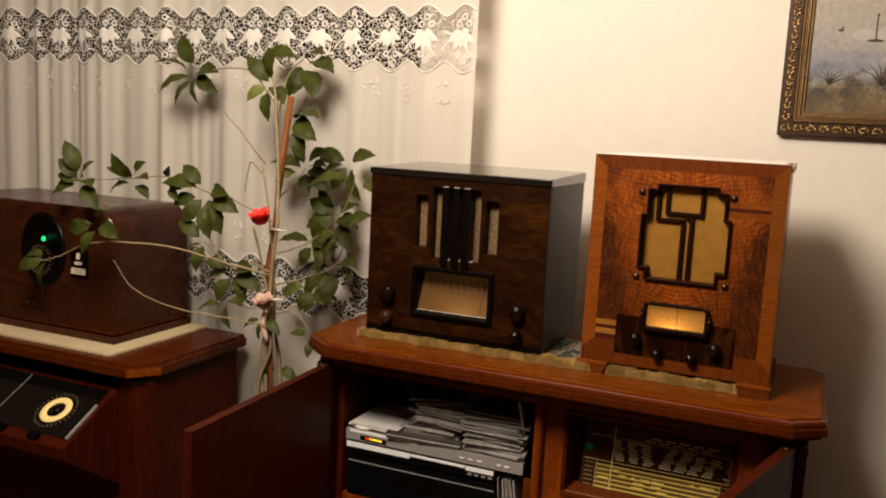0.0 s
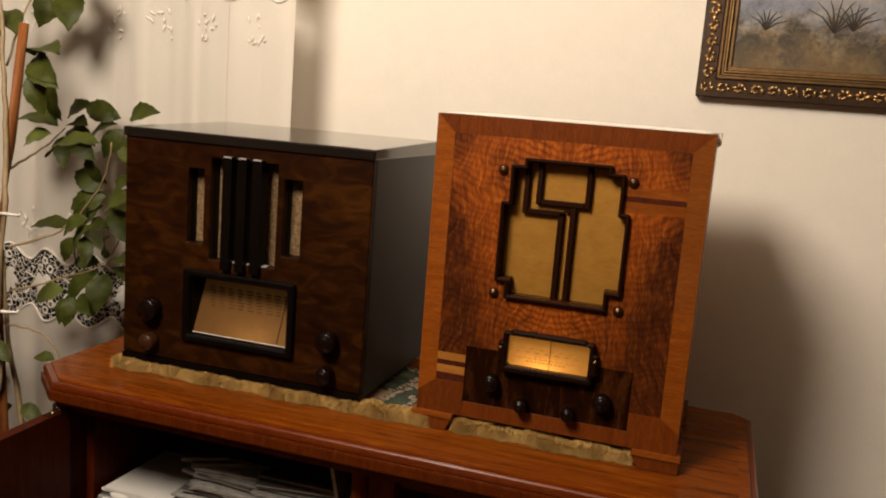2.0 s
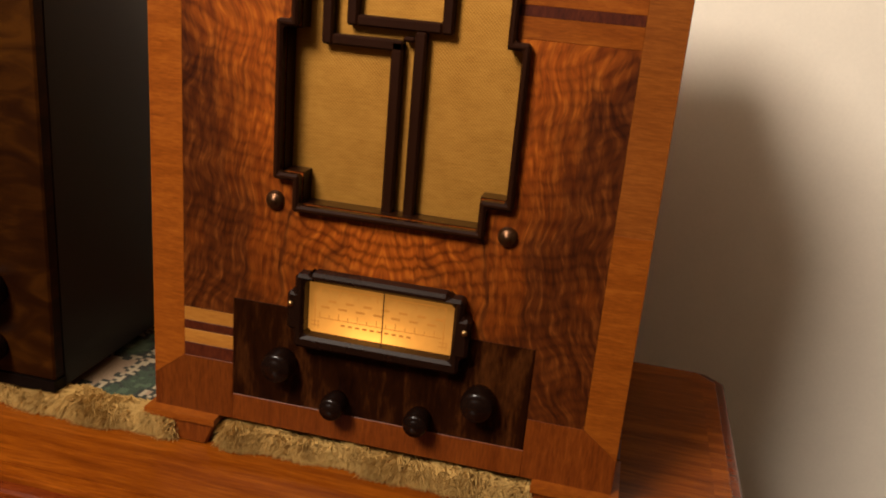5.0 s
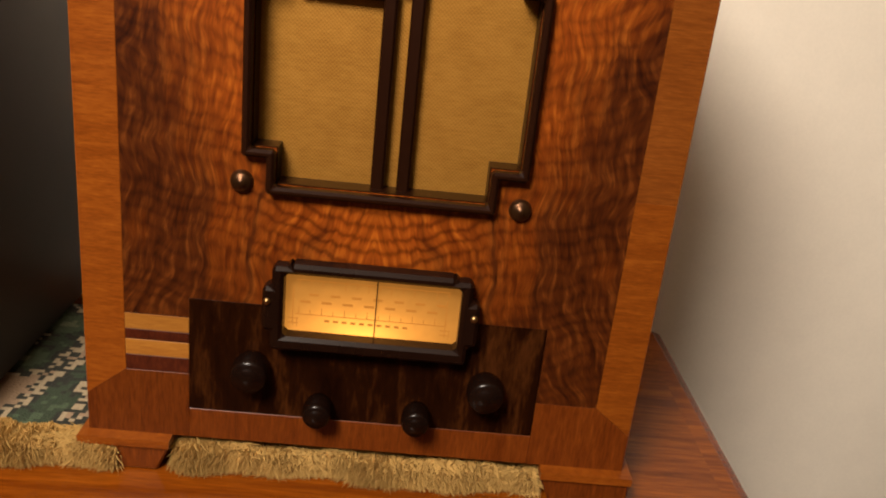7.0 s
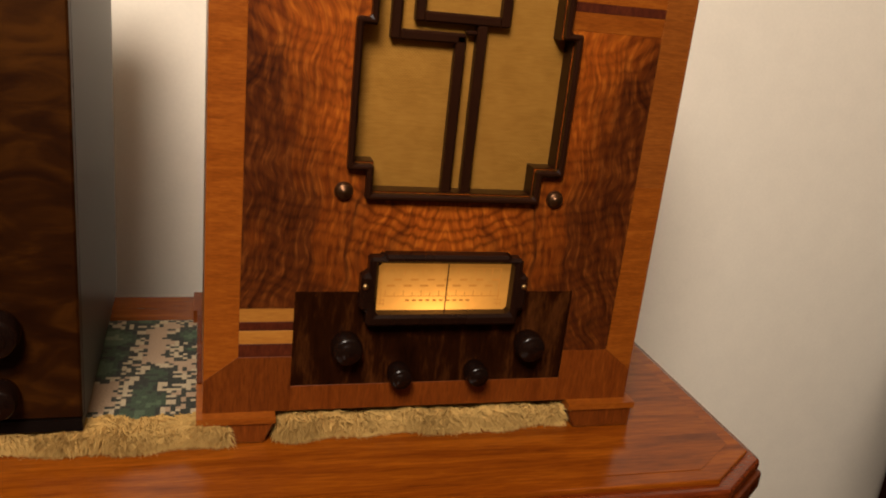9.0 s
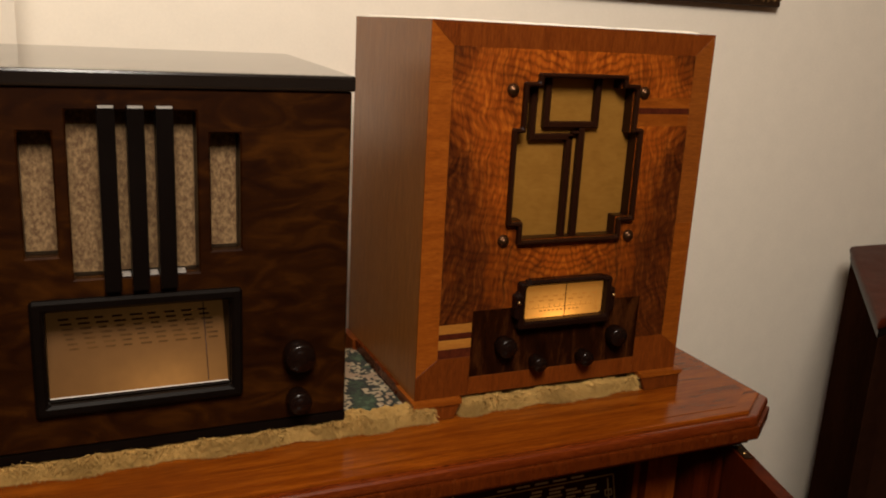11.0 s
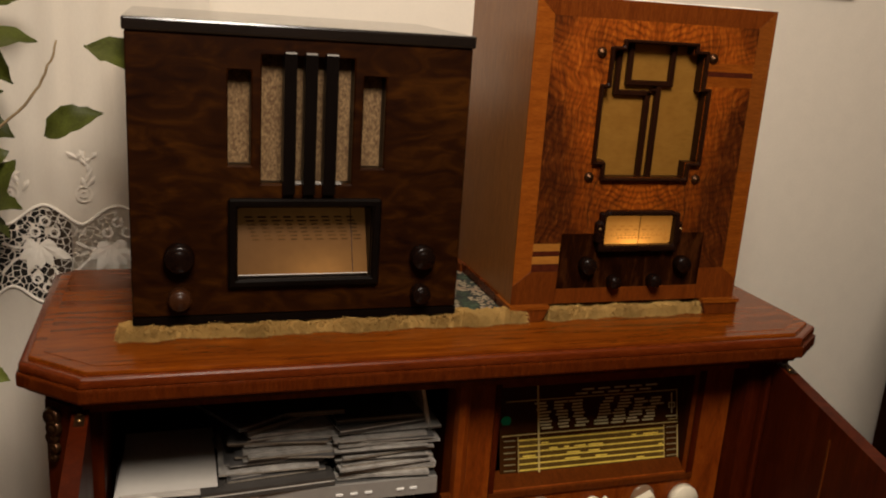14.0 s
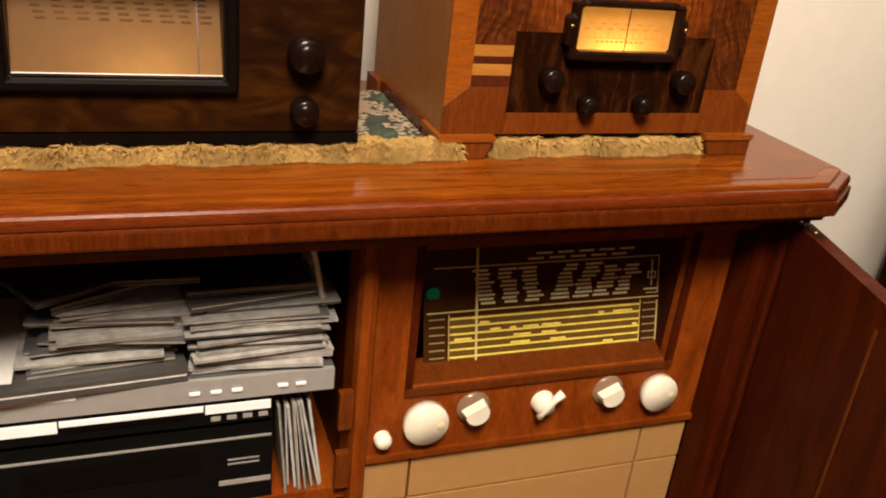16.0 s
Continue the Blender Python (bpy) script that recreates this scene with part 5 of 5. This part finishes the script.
for x0, x1 in ((-0.7725, -0.7565), (-0.7460, -0.7300), (-0.7195, -0.7030)):
    bar = part("grille_bar", box(x0, x1, BY - 0.010, BY + 0.010, 1.000, 1.183, 0.0025), EBONY, bk, "black bar across the grille")
    part("bar_cap", box(x0 + 0.001, x1 - 0.001, BY - 0.0105, BY - 0.003, 1.1815, 1.1835), GREYSILVER, bar)
    part("bar_foot", box(x1 + 0.0012, x1 + 0.0095, BY - 0.001, BY + 0.012, 1.0125, 1.0145), GREYSILVER, bar)
fr = part("dial_frame", plate([(-0.8425, -0.6375, 0.8715, 0.994)], [(-0.8305, -0.6495, 0.8835, 0.982)], BY - 0.010, BY + 0.0005, 0.003), EBONY, bk, "raised black dial frame")
part("dial_lining", plate([(-0.832, -0.648, 0.882, 0.9845)], [(-0.8295, -0.6505, 0.8845, 0.982)], BY + 0.0005, BY + 0.044), EBONY, fr)
# Added glow imitates room light on the dial: bright foot, shaded top.
DIAL2 = glowing("dial_gradient_glow", (1.0, 0.43, 0.10), 0.21, (-0.715, 0.886), 0.027, 0.0, (0.070, 0.031, 0.008))
LEAN = Matrix.Translation((0, BY + 0.006, 0.8846)) @ Matrix.Rotation(radians(-23), 4, "X") @ Matrix.Translation((0, 0, -0.8846))


def on_dial(bm):
    """Sets a flat piece, drawn upright at depth 0, on the backward-leaning dial."""
    bm.transform(LEAN)
    return bm


dl = part("dial_scale", on_dial(plate([(-0.8293, -0.6507, 0.8846, 0.989)], [], 0.0, 0.001)), DIAL2, bk, "pale station scale with an added glow at its foot")
marks = []
r = random.Random(12)
for k in range(9):
    x = -0.818 + 0.0175 * k
    for j in range(7):
        x_ = x + 0.0016 * j
        marks.append((x_, x_ + r.uniform(0.008, 0.0125), -0.0006, -0.0002, 0.9640 - 0.0052 * j, 0.9660 - 0.0052 * j))
tagged(part("dial_print", on_dial(boxes(marks)), plain("brown_print", (0.066, 0.029, 0.0075), 0.6, vary=0.5, scale=200, spec=0.05), dl), kind="stuff")
part("dial_pointer", on_dial(box(-0.6725, -0.6715, -0.0028, -0.0022, 0.887, 0.985)), BROWN_KNOB, dl)
# White strip paints the bright line along the dial's lower edge.
part("dial_glass_lip", on_dial(box(-0.829, -0.651, -0.0018, -0.0008, 0.8848, 0.8858)), PAPER, dl, "white strip painting the bright line at the dial foot")
for x, z, rr, mt in ((-0.904, 0.916, 0.0200, BAKELITE), (-0.904, 0.860, 0.0150, BROWN_KNOB), (-0.576, 0.911, 0.0180, BAKELITE), (-0.576, 0.857, 0.0140, BAKELITE)):
    part("knob", turned(knob_profile(rr, 0.024), FRONT(x, BY, z), 28), mt, bk, "round bakelite knob")

# ---------------------------------------------------------------- second cabinet with an older radio
c2 = thing("gramophone_cabinet", (-2.05, 1.92, 0.0), "dark mahogany cabinet with a tilted tuning panel", "cabinet")
def outline2(d):
    return [(-2.60 + d, 1.672 + d), (-1.582 - d * 0.6, 1.672 + d), (-1.530 - d, 1.742 + d * 0.6), (-1.530 - d, 2.12), (-2.60 + d, 2.12)]
part("top_board", prism(outline2(0.010), 0.650, 0.660, 0.002), EDGEWOOD, c2)
part("top_edge", prism(outline2(0.0), 0.624, 0.6515, 0.005), EDGEWOOD, c2)
# Strip of lighter wood paints the highlight on the clipped corner.
part("corner_facet", prism([(-1.584, 1.6705), (-1.5825, 1.669), (-1.5285, 1.7405), (-1.530, 1.742)], 0.628, 0.648), TOPWOOD, c2, "clipped corner with its highlight painted in lighter wood")
part("side_panel", box(-1.572, -1.552, 1.73, 2.10, 0.0, 0.624, 0.002), MAHOGANY_SHADE, c2)
part("side_panel", box(-2.57, -2.55, 1.73, 2.10, 0.0, 0.624, 0.002), MAHOGANY_SHADE, c2)
part("back_panel", box(-2.55, -1.572, 2.08, 2.10, 0.0, 0.624), MAHOGANY_SHADE, c2)
part("corner_pillar", prism([(-1.640, 1.705), (-1.590, 1.705), (-1.552, 1.745), (-1.572, 1.77), (-1.640, 1.77)], 0.0, 0.624, 0.002), MAHOGANY_SHADE, c2)
part("pillar_band", prism([(-1.630, 1.700), (-1.588, 1.700), (-1.548, 1.743), (-1.56, 1.76), (-1.63, 1.76)], 0.600, 0.607, 0.002), DARKBRASS, c2)
part("lower_front", box(-2.55, -1.640, 1.73, 1.75, 0.0, 0.44, 0.002), MAHOGANY_SHADE, c2)
tilt = part("tilted_panel", extruded([(1.705, 0.575), (1.520, 0.470), (1.520, 0.442), (1.735, 0.290), (1.735, 0.575)], -2.40, -1.645), MAHOGANY_SHADE, c2, "tuning drawer tilted forward")
def on_tilt(u, w):
    """A place on the tilted face: u along x, w from its top edge (0) to its lower edge (1)."""
    return Vector((u, 1.705 + (1.520 - 1.705) * w, 0.575 + (0.470 - 0.575) * w))
TN = Vector((0, -(0.575 - 0.470), (1.705 - 1.520))).normalized()
def tilt_plate(u0, u1, w0, w1, h, base=0.0):
    bm = bmesh.new()
    q = [on_tilt(u0, w1), on_tilt(u1, w1), on_tilt(u1, w0), on_tilt(u0, w0)]
    lo, hi = [bm.verts.new(p + TN * base) for p in q], [bm.verts.new(p + TN * (base + h)) for p in q]
    bm.faces.new(hi)
    for i in range(4):
        bm.faces.new([lo[i], lo[(i + 1) % 4], hi[(i + 1) % 4], hi[i]])
    bmesh.ops.recalc_face_normals(bm, faces=bm.faces[:])
    return bm
part("black_glass", tilt_plate(-2.36, -1.665, 0.04, 0.86, 0.003), plain("black_glass", (0.004, 0.003, 0.0025), 0.12, 0, 0.3), tilt)
part("chrome_edge", tilt_plate(-1.664, -1.658, 0.30, 0.86, 0.006), GREYSILVER, tilt)
part("glass_line", tilt_plate(-1.945, -1.943, 0.05, 0.84, 0.001, 0.0032), GREYSILVER, tilt)
TM = Matrix.Translation(on_tilt(-1.765, 0.50) + TN * 0.004) @ TN.to_track_quat("Z", "Y").to_matrix().to_4x4()
ring = turned([(0.025, 0), (0.025, 0.002), (0.043, 0.002), (0.043, 0)], TM, 36)
part("dial_ring", ring, glowing("ring_glow", (1.0, 0.62, 0.20), 0.28, paper=(0.75, 0.55, 0.22)), tilt, "pale gold tuning ring")
dots = bmesh.new()
for k in range(30):
    a = 2 * math.pi * k / 30
    bmesh.ops.create_cube(dots, size=1.0, matrix=TM @ Matrix.Rotation(a, 4, "Z") @ Matrix.Translation((0.056, 0, 0)) @ Matrix.Diagonal((0.007, 0.0022, 0.0006, 1)))
part("dial_marks", dots, plain("dim_dial_ink", (0.16, 0.13, 0.08), 0.5), tilt)
part("dial_hub", turned([(0, 0.006), (0.010, 0.006), (0.013, 0.003), (0.013, 0)], TM, 20), BAKELITE, tilt)
for u in (-1.875, -1.755):
    bm = box(-0.014, 0.014, -0.010, 0.010, 0, 0.018, 0.003)
    bm.transform(Matrix.Translation(on_tilt(u, 0.93)) @ TN.to_track_quat("Z", "Y").to_matrix().to_4x4())
    part("latch", bm, EBONY, tilt)
for u in (-1.93, -1.90):
    part("pull", turned([(0, 0.012), (0.005, 0.010), (0.006, 0.004), (0.004, 0)], FRONT(u, 1.73, 0.335), 12), BRASS, c2)

# cream runner and the older radio on it
solo("cream_runner", box(-2.50, -1.680, 1.712, 2.118, 0.6605, 0.6665, 0.002), CREAMLACE, "cream woven runner under the older radio", "runner")
orad = thing("rounded_radio", (-2.15, 1.98, 0.6665), "older brown wooden radio with rounded top and round dial", "radio")
OX0, OX1, OY0, OY1, OZ0, OZ1 = -2.46, -1.748, 1.798, 2.110, 0.667, 1.045
pts = [(OX0, OZ0 + 0.018), (OX1, OZ0 + 0.018)] + [(OX1 - 0.07 + 0.07 * math.cos(a), OZ1 - 0.07 + 0.07 * math.sin(a)) for a in np.linspace(0, math.pi / 2, 10)] + [(OX0 + 0.07 - 0.07 * math.sin(a), OZ1 - 0.07 + 0.07 * math.cos(a)) for a in np.linspace(0, math.pi / 2, 10)]
RW = wood("reddish_walnut", (0.022, 0.0050, 0.0014), (0.042, 0.0100, 0.0028), (0.075, 0.021, 0.005), (8, 30, 30), 0.26, 0.5)
ob = part("case", softened(extruded(pts, OY0, OY1, "y"), 0.012, 3, 0.9), RW, orad)
part("base_moulding", box(OX0 - 0.008, OX1 + 0.008, OY0 - 0.008, OY1 + 0.004, OZ0, OZ0 + 0.020, 0.005), RW, orad)
part("base_line", box(OX0 - 0.003, OX1 + 0.003, OY0 - 0.003, OY1 + 0.002, OZ0 + 0.026, OZ0 + 0.030), EDGEWOOD, orad)
esc = part("dial_escutcheon", turned([(0.0, 0.002), (0.070, 0.002), (0.074, 0.008), (0.086, 0.008), (0.090, 0.0)], FRONT(-2.010, OY0, 0.910) @ Matrix.Diagonal((0.95, 1.2, 1, 1)), 40), EBONY, orad, "oval black dial plate")
part("magic_eye", turned([(0, 0.004), (0.0065, 0.004), (0.008, 0)], FRONT(-2.006, OY0 - 0.004, 0.941), 18), glowing("eye_glow", (0.02, 0.9, 0.30), 0.8, paper=(0.02, 0.2, 0.08)), esc, "glowing green tuning eye")
part("dial_disc", turned([(0, 0.012), (0.012, 0.012), (0.016, 0.008), (0.045, 0.006), (0.050, 0.002)], FRONT(-2.017, OY0 - 0.003, 0.879), 28), BAKELITE, esc)
tk = bmesh.new()
for k in range(22):
    a = 2 * math.pi * k / 22
    bmesh.ops.create_cube(tk, size=1.0, matrix=FRONT(-2.017, OY0 - 0.0095, 0.879) @ Matrix.Rotation(a, 4, "Z") @ Matrix.Translation((0.040, 0, 0)) @ Matrix.Diagonal((0.008, 0.0025, 0.0008, 1)))
part("dial_marks", tk, plain("dim_disc_ink", (0.12, 0.09, 0.05), 0.5), esc)
plaque = part("key_plate", box(-1.904, -1.841, OY0 - 0.004, OY0 + 0.002, 0.843, 0.925, 0.002), EBONY, orad)
for k in range(3):
    part("key", box(-1.894 + 0.017 * k, -1.882 + 0.017 * k, OY0 - 0.012, OY0 - 0.003, 0.853, 0.870, 0.003), IVORY, plaque)
part("key", box(-1.883, -1.861, OY0 - 0.010, OY0 - 0.003, 0.880, 0.888, 0.002), IVORY, plaque)
part("key", box(-1.876, -1.868, OY0 - 0.010, OY0 - 0.003, 0.896, 0.913, 0.002), IVORY, plaque)
for u in (-2.073, -2.048):
    part("toggle", turned([(0, 0.012), (0.005, 0.010), (0.006, 0)], FRONT(u, OY0, 0.744), 12), DARKBRASS, orad)

# ---------------------------------------------------------------- dark cabinet beyond, set at an angle
c3 = thing("corner_cabinet", (0.75, 2.0, 0.0), "dark brown wooden cabinet set across the room's corner", "cabinet")
O3 = [(0.382, 1.845), (0.460, 1.868), (1.30, 1.980), (1.60, 2.25), (0.775, 2.25)]
def out3(d):
    c = Vector((0.85, 2.05))
    return [tuple(c + (Vector(p) - c) * (1 - d)) for p in O3]
part("body", prism(out3(0.03), 0.0, 0.819, 0.004), plain("dark_stain", (0.020, 0.0075, 0.0035), 0.7, 0, 0.0, 0.4, 40, 0.15, 0.0), c3)
part("top_board", prism(out3(0.0), 0.830, 0.849, 0.008, 3), MAHOGANY_SHADE, c3, "polished top")
part("top_ledge", prism(out3(0.015), 0.817, 0.8305, 0.004), EBONY, c3)

# ---------------------------------------------------------------- climbing pot plant between the cabinets
plant = thing("pot_plant", (-1.27, 1.90, 0.0), "tall leggy pot plant tied to a wooden stake, one red flower", "plant")
part("pot", turned([(0, 0), (0.075, 0), (0.100, 0.17), (0.108, 0.17), (0.108, 0.195), (0.095, 0.195), (0.09, 0.17), (0, 0.165)], Matrix.Translation((-1.27, 1.90, 0.0)), 28), CLAY, plant)


def deep(x, z, y):
    """The place at depth y on the line from the first eye through (x, 1.8, z)."""
    k = y / 1.8
    return Vector((x * k, y, 1.32 + (z - 1.32) * k))


stake_top, stake_mid = deep(-1.184, 1.374, 1.90), deep(-1.238, 0.95, 1.86)
part("stake", tube([stake_top, (stake_top + stake_mid) / 2, stake_mid, Vector((-1.262, 1.88, 0.18))], [0.0085, 0.0090, 0.0085, 0.008], 9), STAKEWOOD, plant, "round orange-brown wooden stake")


def stem(points, r0, r1, label=""):
    pts = curve_points(points, 6)
    rr = [r0 + (r1 - r0) * i / (len(pts) - 1) for i in range(len(pts))]
    rg = random.Random(len(pts))
    pts = [p + Vector((rg.uniform(-1, 1), rg.uniform(-1, 1), rg.uniform(-1, 1))) * 0.0016 for p in pts]
    return part("stem", tube(pts, rr, 6), STEM, plant, label)


ROOT = Vector((-1.275, 1.90, 0.17))
stem([ROOT, deep(-1.250, 0.62, 1.86), deep(-1.235, 0.86, 1.85), deep(-1.215, 1.10, 1.86), deep(-1.222, 1.28, 1.88), deep(-1.235, 1.42, 1.90)], 0.0075, 0.0035)
stem([ROOT + Vector((0.02, 0.02, 0)), deep(-1.195, 0.66, 1.90), deep(-1.215, 0.80, 1.88), deep(-1.225, 0.98, 1.86), deep(-1.262, 1.20, 1.87)], 0.0065, 0.003)
stem([ROOT + Vector((-0.02, 0, 0)), deep(-1.262, 0.60, 1.85), deep(-1.225, 0.74, 1.85), deep(-1.245, 0.90, 1.84), deep(-1.290, 1.05, 1.83)], 0.006, 0.003)
# long bare branch reaching over the older radio
stem([deep(-1.235, 0.925, 1.84), deep(-1.38, 0.942, 1.80), deep(-1.60, 0.965, 1.74), deep(-1.83, 0.945, 1.70), deep(-1.95, 0.895, 1.69), deep(-2.03, 0.872, 1.69)], 0.0032, 0.0017)
stem([deep(-1.24, 0.79, 1.82), deep(-1.40, 0.795, 1.74), deep(-1.55, 0.80, 1.70), deep(-1.68, 0.835, 1.69), deep(-1.75, 0.905, 1.69)], 0.0020, 0.0011)
# side branches to the leaf clusters
TWIGS = [
    [(-1.235, 1.36, 1.90), (-1.30, 1.43, 1.98), (-1.40, 1.435, 2.05), (-1.475, 1.42, 2.08)],
    [(-1.222, 1.30, 1.90), (-1.195, 1.42, 2.00), (-1.150, 1.465, 2.08)],
    [(-1.225, 1.06, 1.86), (-1.33, 1.10, 1.85), (-1.43, 1.12, 1.85), (-1.56, 1.15, 1.82), (-1.70, 1.135, 1.80), (-1.87, 1.12, 1.78)],
    [(-1.215, 0.98, 1.87), (-1.12, 1.02, 1.95), (-1.04, 1.09, 1.92), (-1.01, 1.14, 1.90), (-0.998, 1.186, 1.886)],
    [(-1.215, 0.90, 1.88), (-1.13, 0.93, 1.92), (-1.05, 0.97, 2.08), (-0.995, 1.08, 2.10)],
    [(-1.215, 1.12, 1.88), (-1.17, 1.16, 1.98), (-1.138, 1.20, 2.06)],
    [(-1.235, 0.93, 1.85), (-1.29, 0.95, 1.85), (-1.335, 0.925, 1.85), (-1.44, 0.99, 1.84)],
    [(-1.262, 1.18, 1.87), (-1.30, 1.205, 1.88), (-1.315, 1.13, 1.88)],
    [(-1.255, 1.205, 1.87), (-1.32, 1.27, 1.9), (-1.385, 1.33, 1.93)],
    [(-1.235, 0.87, 1.85), (-1.30, 0.88, 1.84), (-1.36, 0.835, 1.83)],
    [(-1.225, 0.84, 1.87), (-1.15, 0.83, 1.90), (-1.10, 0.78, 1.92)],
]
for tw in TWIGS:
    stem([deep(*p) for p in tw], 0.0026, 0.0013)


def leaf_mesh(name, mat, seed):
    """A serrated, folded and arched leaf of unit length along +x."""
    r = random.Random(seed)
    bm = bmesh.new()
    n = 11
    prev = None
    for i in range(n + 1):
        u = i / n
        w = 0.30 * math.sin(math.pi * u ** 0.88) ** 0.80 * (1 - 0.12 * u)
        arch = 0.10 * math.sin(math.pi * u) - 0.16 * u * u
        row = []
        for k in (-1, -0.5, 0, 0.5, 1):
            saw = 1.0
            x = u
            if abs(k) == 1:
                saw = 1.0 + (0.05 if i % 2 else -0.02)
                x = u + (0.03 if i % 2 else 0.0)
            y = k * w * saw
            z = arch + abs(k) * w * 0.20 + 0.02 * math.sin(u * 17 + k * 3 + seed) + r.uniform(-0.006, 0.006)
            row.append(bm.verts.new((x, y, z)))
        if prev:
            for a in range(4):
                bm.faces.new([prev[a], row[a], row[a + 1], prev[a + 1]]).smooth = True
        prev = row
    bmesh.ops.remove_doubles(bm, verts=bm.verts[:], dist=0.004)
    return mesh_of(name, bm, mat)


LEAVES = [leaf_mesh("leaf", LEAF, s) for s in (1, 2, 3)]
PALE = leaf_mesh("leaf", LEAFPALE, 4)
rng = random.Random(17)


def add_leaf(at, heading, droop, roll, size, mesh=None):
    """heading: degrees in the upright plane facing the room (0 = to the right, 90 = up)."""
    ob = new("leaf", mesh or rng.choice(LEAVES))
    ob.parent = plant
    h = radians(heading)
    d = Vector((math.cos(h), -droop, 0.75 * math.sin(h) - 0.10)).normalized()
    face = Vector((rng.uniform(-0.5, 0.5), -0.75, rng.uniform(0.25, 1.35))).normalized()
    side = face.cross(d).normalized()
    up = d.cross(side)
    m = Matrix((d, side, up)).transposed().to_4x4() @ Matrix.Rotation(radians(roll), 4, "X")
    ob.matrix_parent_inverse = Matrix.Translation(plant.location).inverted()
    ob.matrix_basis = Matrix.Translation(at) @ m @ Matrix.Diagonal((size, size * rng.uniform(0.85, 1.1), size, 1))


CLUSTERS = [
    (-1.475, 1.420, 2.08, (200, 150, 95, 20, 330, 285, 250), 0.085),
    (-1.148, 1.462, 2.08, (165, 255, 300, 20, 350), 0.085),
    (-1.245, 1.400, 1.95, (120, 70, 215, 330, 265), 0.075),
    (-1.175, 1.320, 1.92, (325, 10, 290, 345), 0.080),
    (-1.138, 1.200, 2.06, (160, 20, 55, 205, 330, 285, 350, 100), 0.080),
    (-0.998, 1.186, 1.886, (352, 186), 0.098),
    (-1.015, 1.225, 2.11, (30, 165, 250, 205, 300), 0.080),
    (-1.028, 1.060, 1.91, (30, 200, 235), 0.075),
    (-1.045, 1.090, 2.10, (150, 200, 240, 300, 350, 45, 100), 0.078),
    (-1.100, 1.020, 2.08, (170, 230, 300, 20, 75), 0.070),
    (-1.045, 0.968, 2.10, (185, 220, 340, 20, 70, 115, 270), 0.080),
    (-1.110, 0.915, 2.05, (200, 250, 330, 280), 0.065),
    (-1.435, 1.118, 1.85, (120, 150, 20, 345, 300, 240, 205, 275), 0.085),
    (-1.680, 1.130, 1.80, (140, 100, 60, 20, 330, 200), 0.070),
    (-1.560, 1.140, 1.83, (60, 300, 340), 0.05),
    (-1.865, 1.115, 1.74, (160, 200, 60, 20, 100, 320, 130), 0.075),
    (-1.800, 1.010, 1.68, (200, 330, 60, 250), 0.075),
    (-1.345, 0.925, 1.85, (160, 200, 330, 290, 20, 250), 0.070),
    (-1.440, 0.985, 1.84, (130, 200, 260), 0.065),
    (-1.370, 0.835, 1.83, (200, 300, 20), 0.055),
    (-1.245, 0.810, 1.84, (200, 330, 250), 0.055),
    (-1.105, 0.780, 1.92, (160, 340, 270), 0.045),
    (-1.195, 0.690, 1.90, (330, 200), 0.045),
    (-2.000, 0.885, 1.70, (200, 160, 250), 0.06),
]
for cx, cz, cy, heads, size in CLUSTERS:
    at = deep(cx, cz, cy)
    for h in heads:
        off = Vector((math.cos(radians(h)), -0.3, math.sin(radians(h)))) * size * rng.uniform(0.1, 0.4)
        add_leaf(at + off, h + rng.uniform(-14, 14), rng.uniform(0.05, 0.6), rng.uniform(-24, 24), size * rng.uniform(0.86, 1.22), PALE if rng.random() < 0.05 else None)

# the red flower, a faded one and the tie
def flower(at, mat, size, label):
    f = None
    for ring_, (n, tilt_, s) in enumerate(((3, 15, 0.75), (5, 30, 0.95), (6, 48, 1.05))):
        for k in range(n):
            bm = bmesh.new()
            grid = []
            for i in range(5):
                u = i / 4
                w = 0.55 * math.sin(math.pi * min(1, 0.2 + 0.75 * u))
                grid.append([bm.verts.new((j * w, 0.28 * (j * w) ** 2 - 0.35 * u * u * math.sin(radians(tilt_)) - 0.1, u)) for j in (-1, -0.4, 0.4, 1)])
            for a, b in zip(grid, grid[1:]):
                for j in range(3):
                    bm.faces.new([a[j], a[j + 1], b[j + 1], b[j]]).smooth = True
            bm.transform(Matrix.Translation(at) @ Matrix.Rotation(radians(25), 4, "X") @ Matrix.Rotation(2 * math.pi * k / n + ring_ * 0.5, 4, "Z") @ Matrix.Rotation(radians(tilt_ * 0.5), 4, "X") @ Matrix.Scale(size * s, 4))
            part("petal", bm, mat, plant, label if k == 0 and ring_ == 0 else "")


flower(deep(-1.262, 1.055, 1.79), ROSE, 0.038, "red rose-like flower")
flower(deep(-1.245, 0.840, 1.82), FADED, 0.036, "faded pink flower")
part("tie", tube([Vector((-1.295, 1.865, 0.845)), Vector((-1.265, 1.845, 0.850)), Vector((-1.235, 1.865, 0.848)), Vector((-1.262, 1.895, 0.846))], 0.003, 6), THREAD, plant, "white string tie")
part("tie", tube([Vector((-1.285, 1.87, 1.03)), Vector((-1.26, 1.845, 1.035)), Vector((-1.235, 1.87, 1.03)), Vector((-1.26, 1.90, 1.03))], 0.003, 6), THREAD, plant)
part("frayed_ribbon", tube(curve_points([Vector((-1.262, 1.845, 0.84)), Vector((-1.272, 1.83, 0.79)), Vector((-1.258, 1.83, 0.74))], 4), [0.006, 0.008, 0.009, 0.008, 0.007, 0.009, 0.008, 0.006, 0.004], 6), FADED, plant)
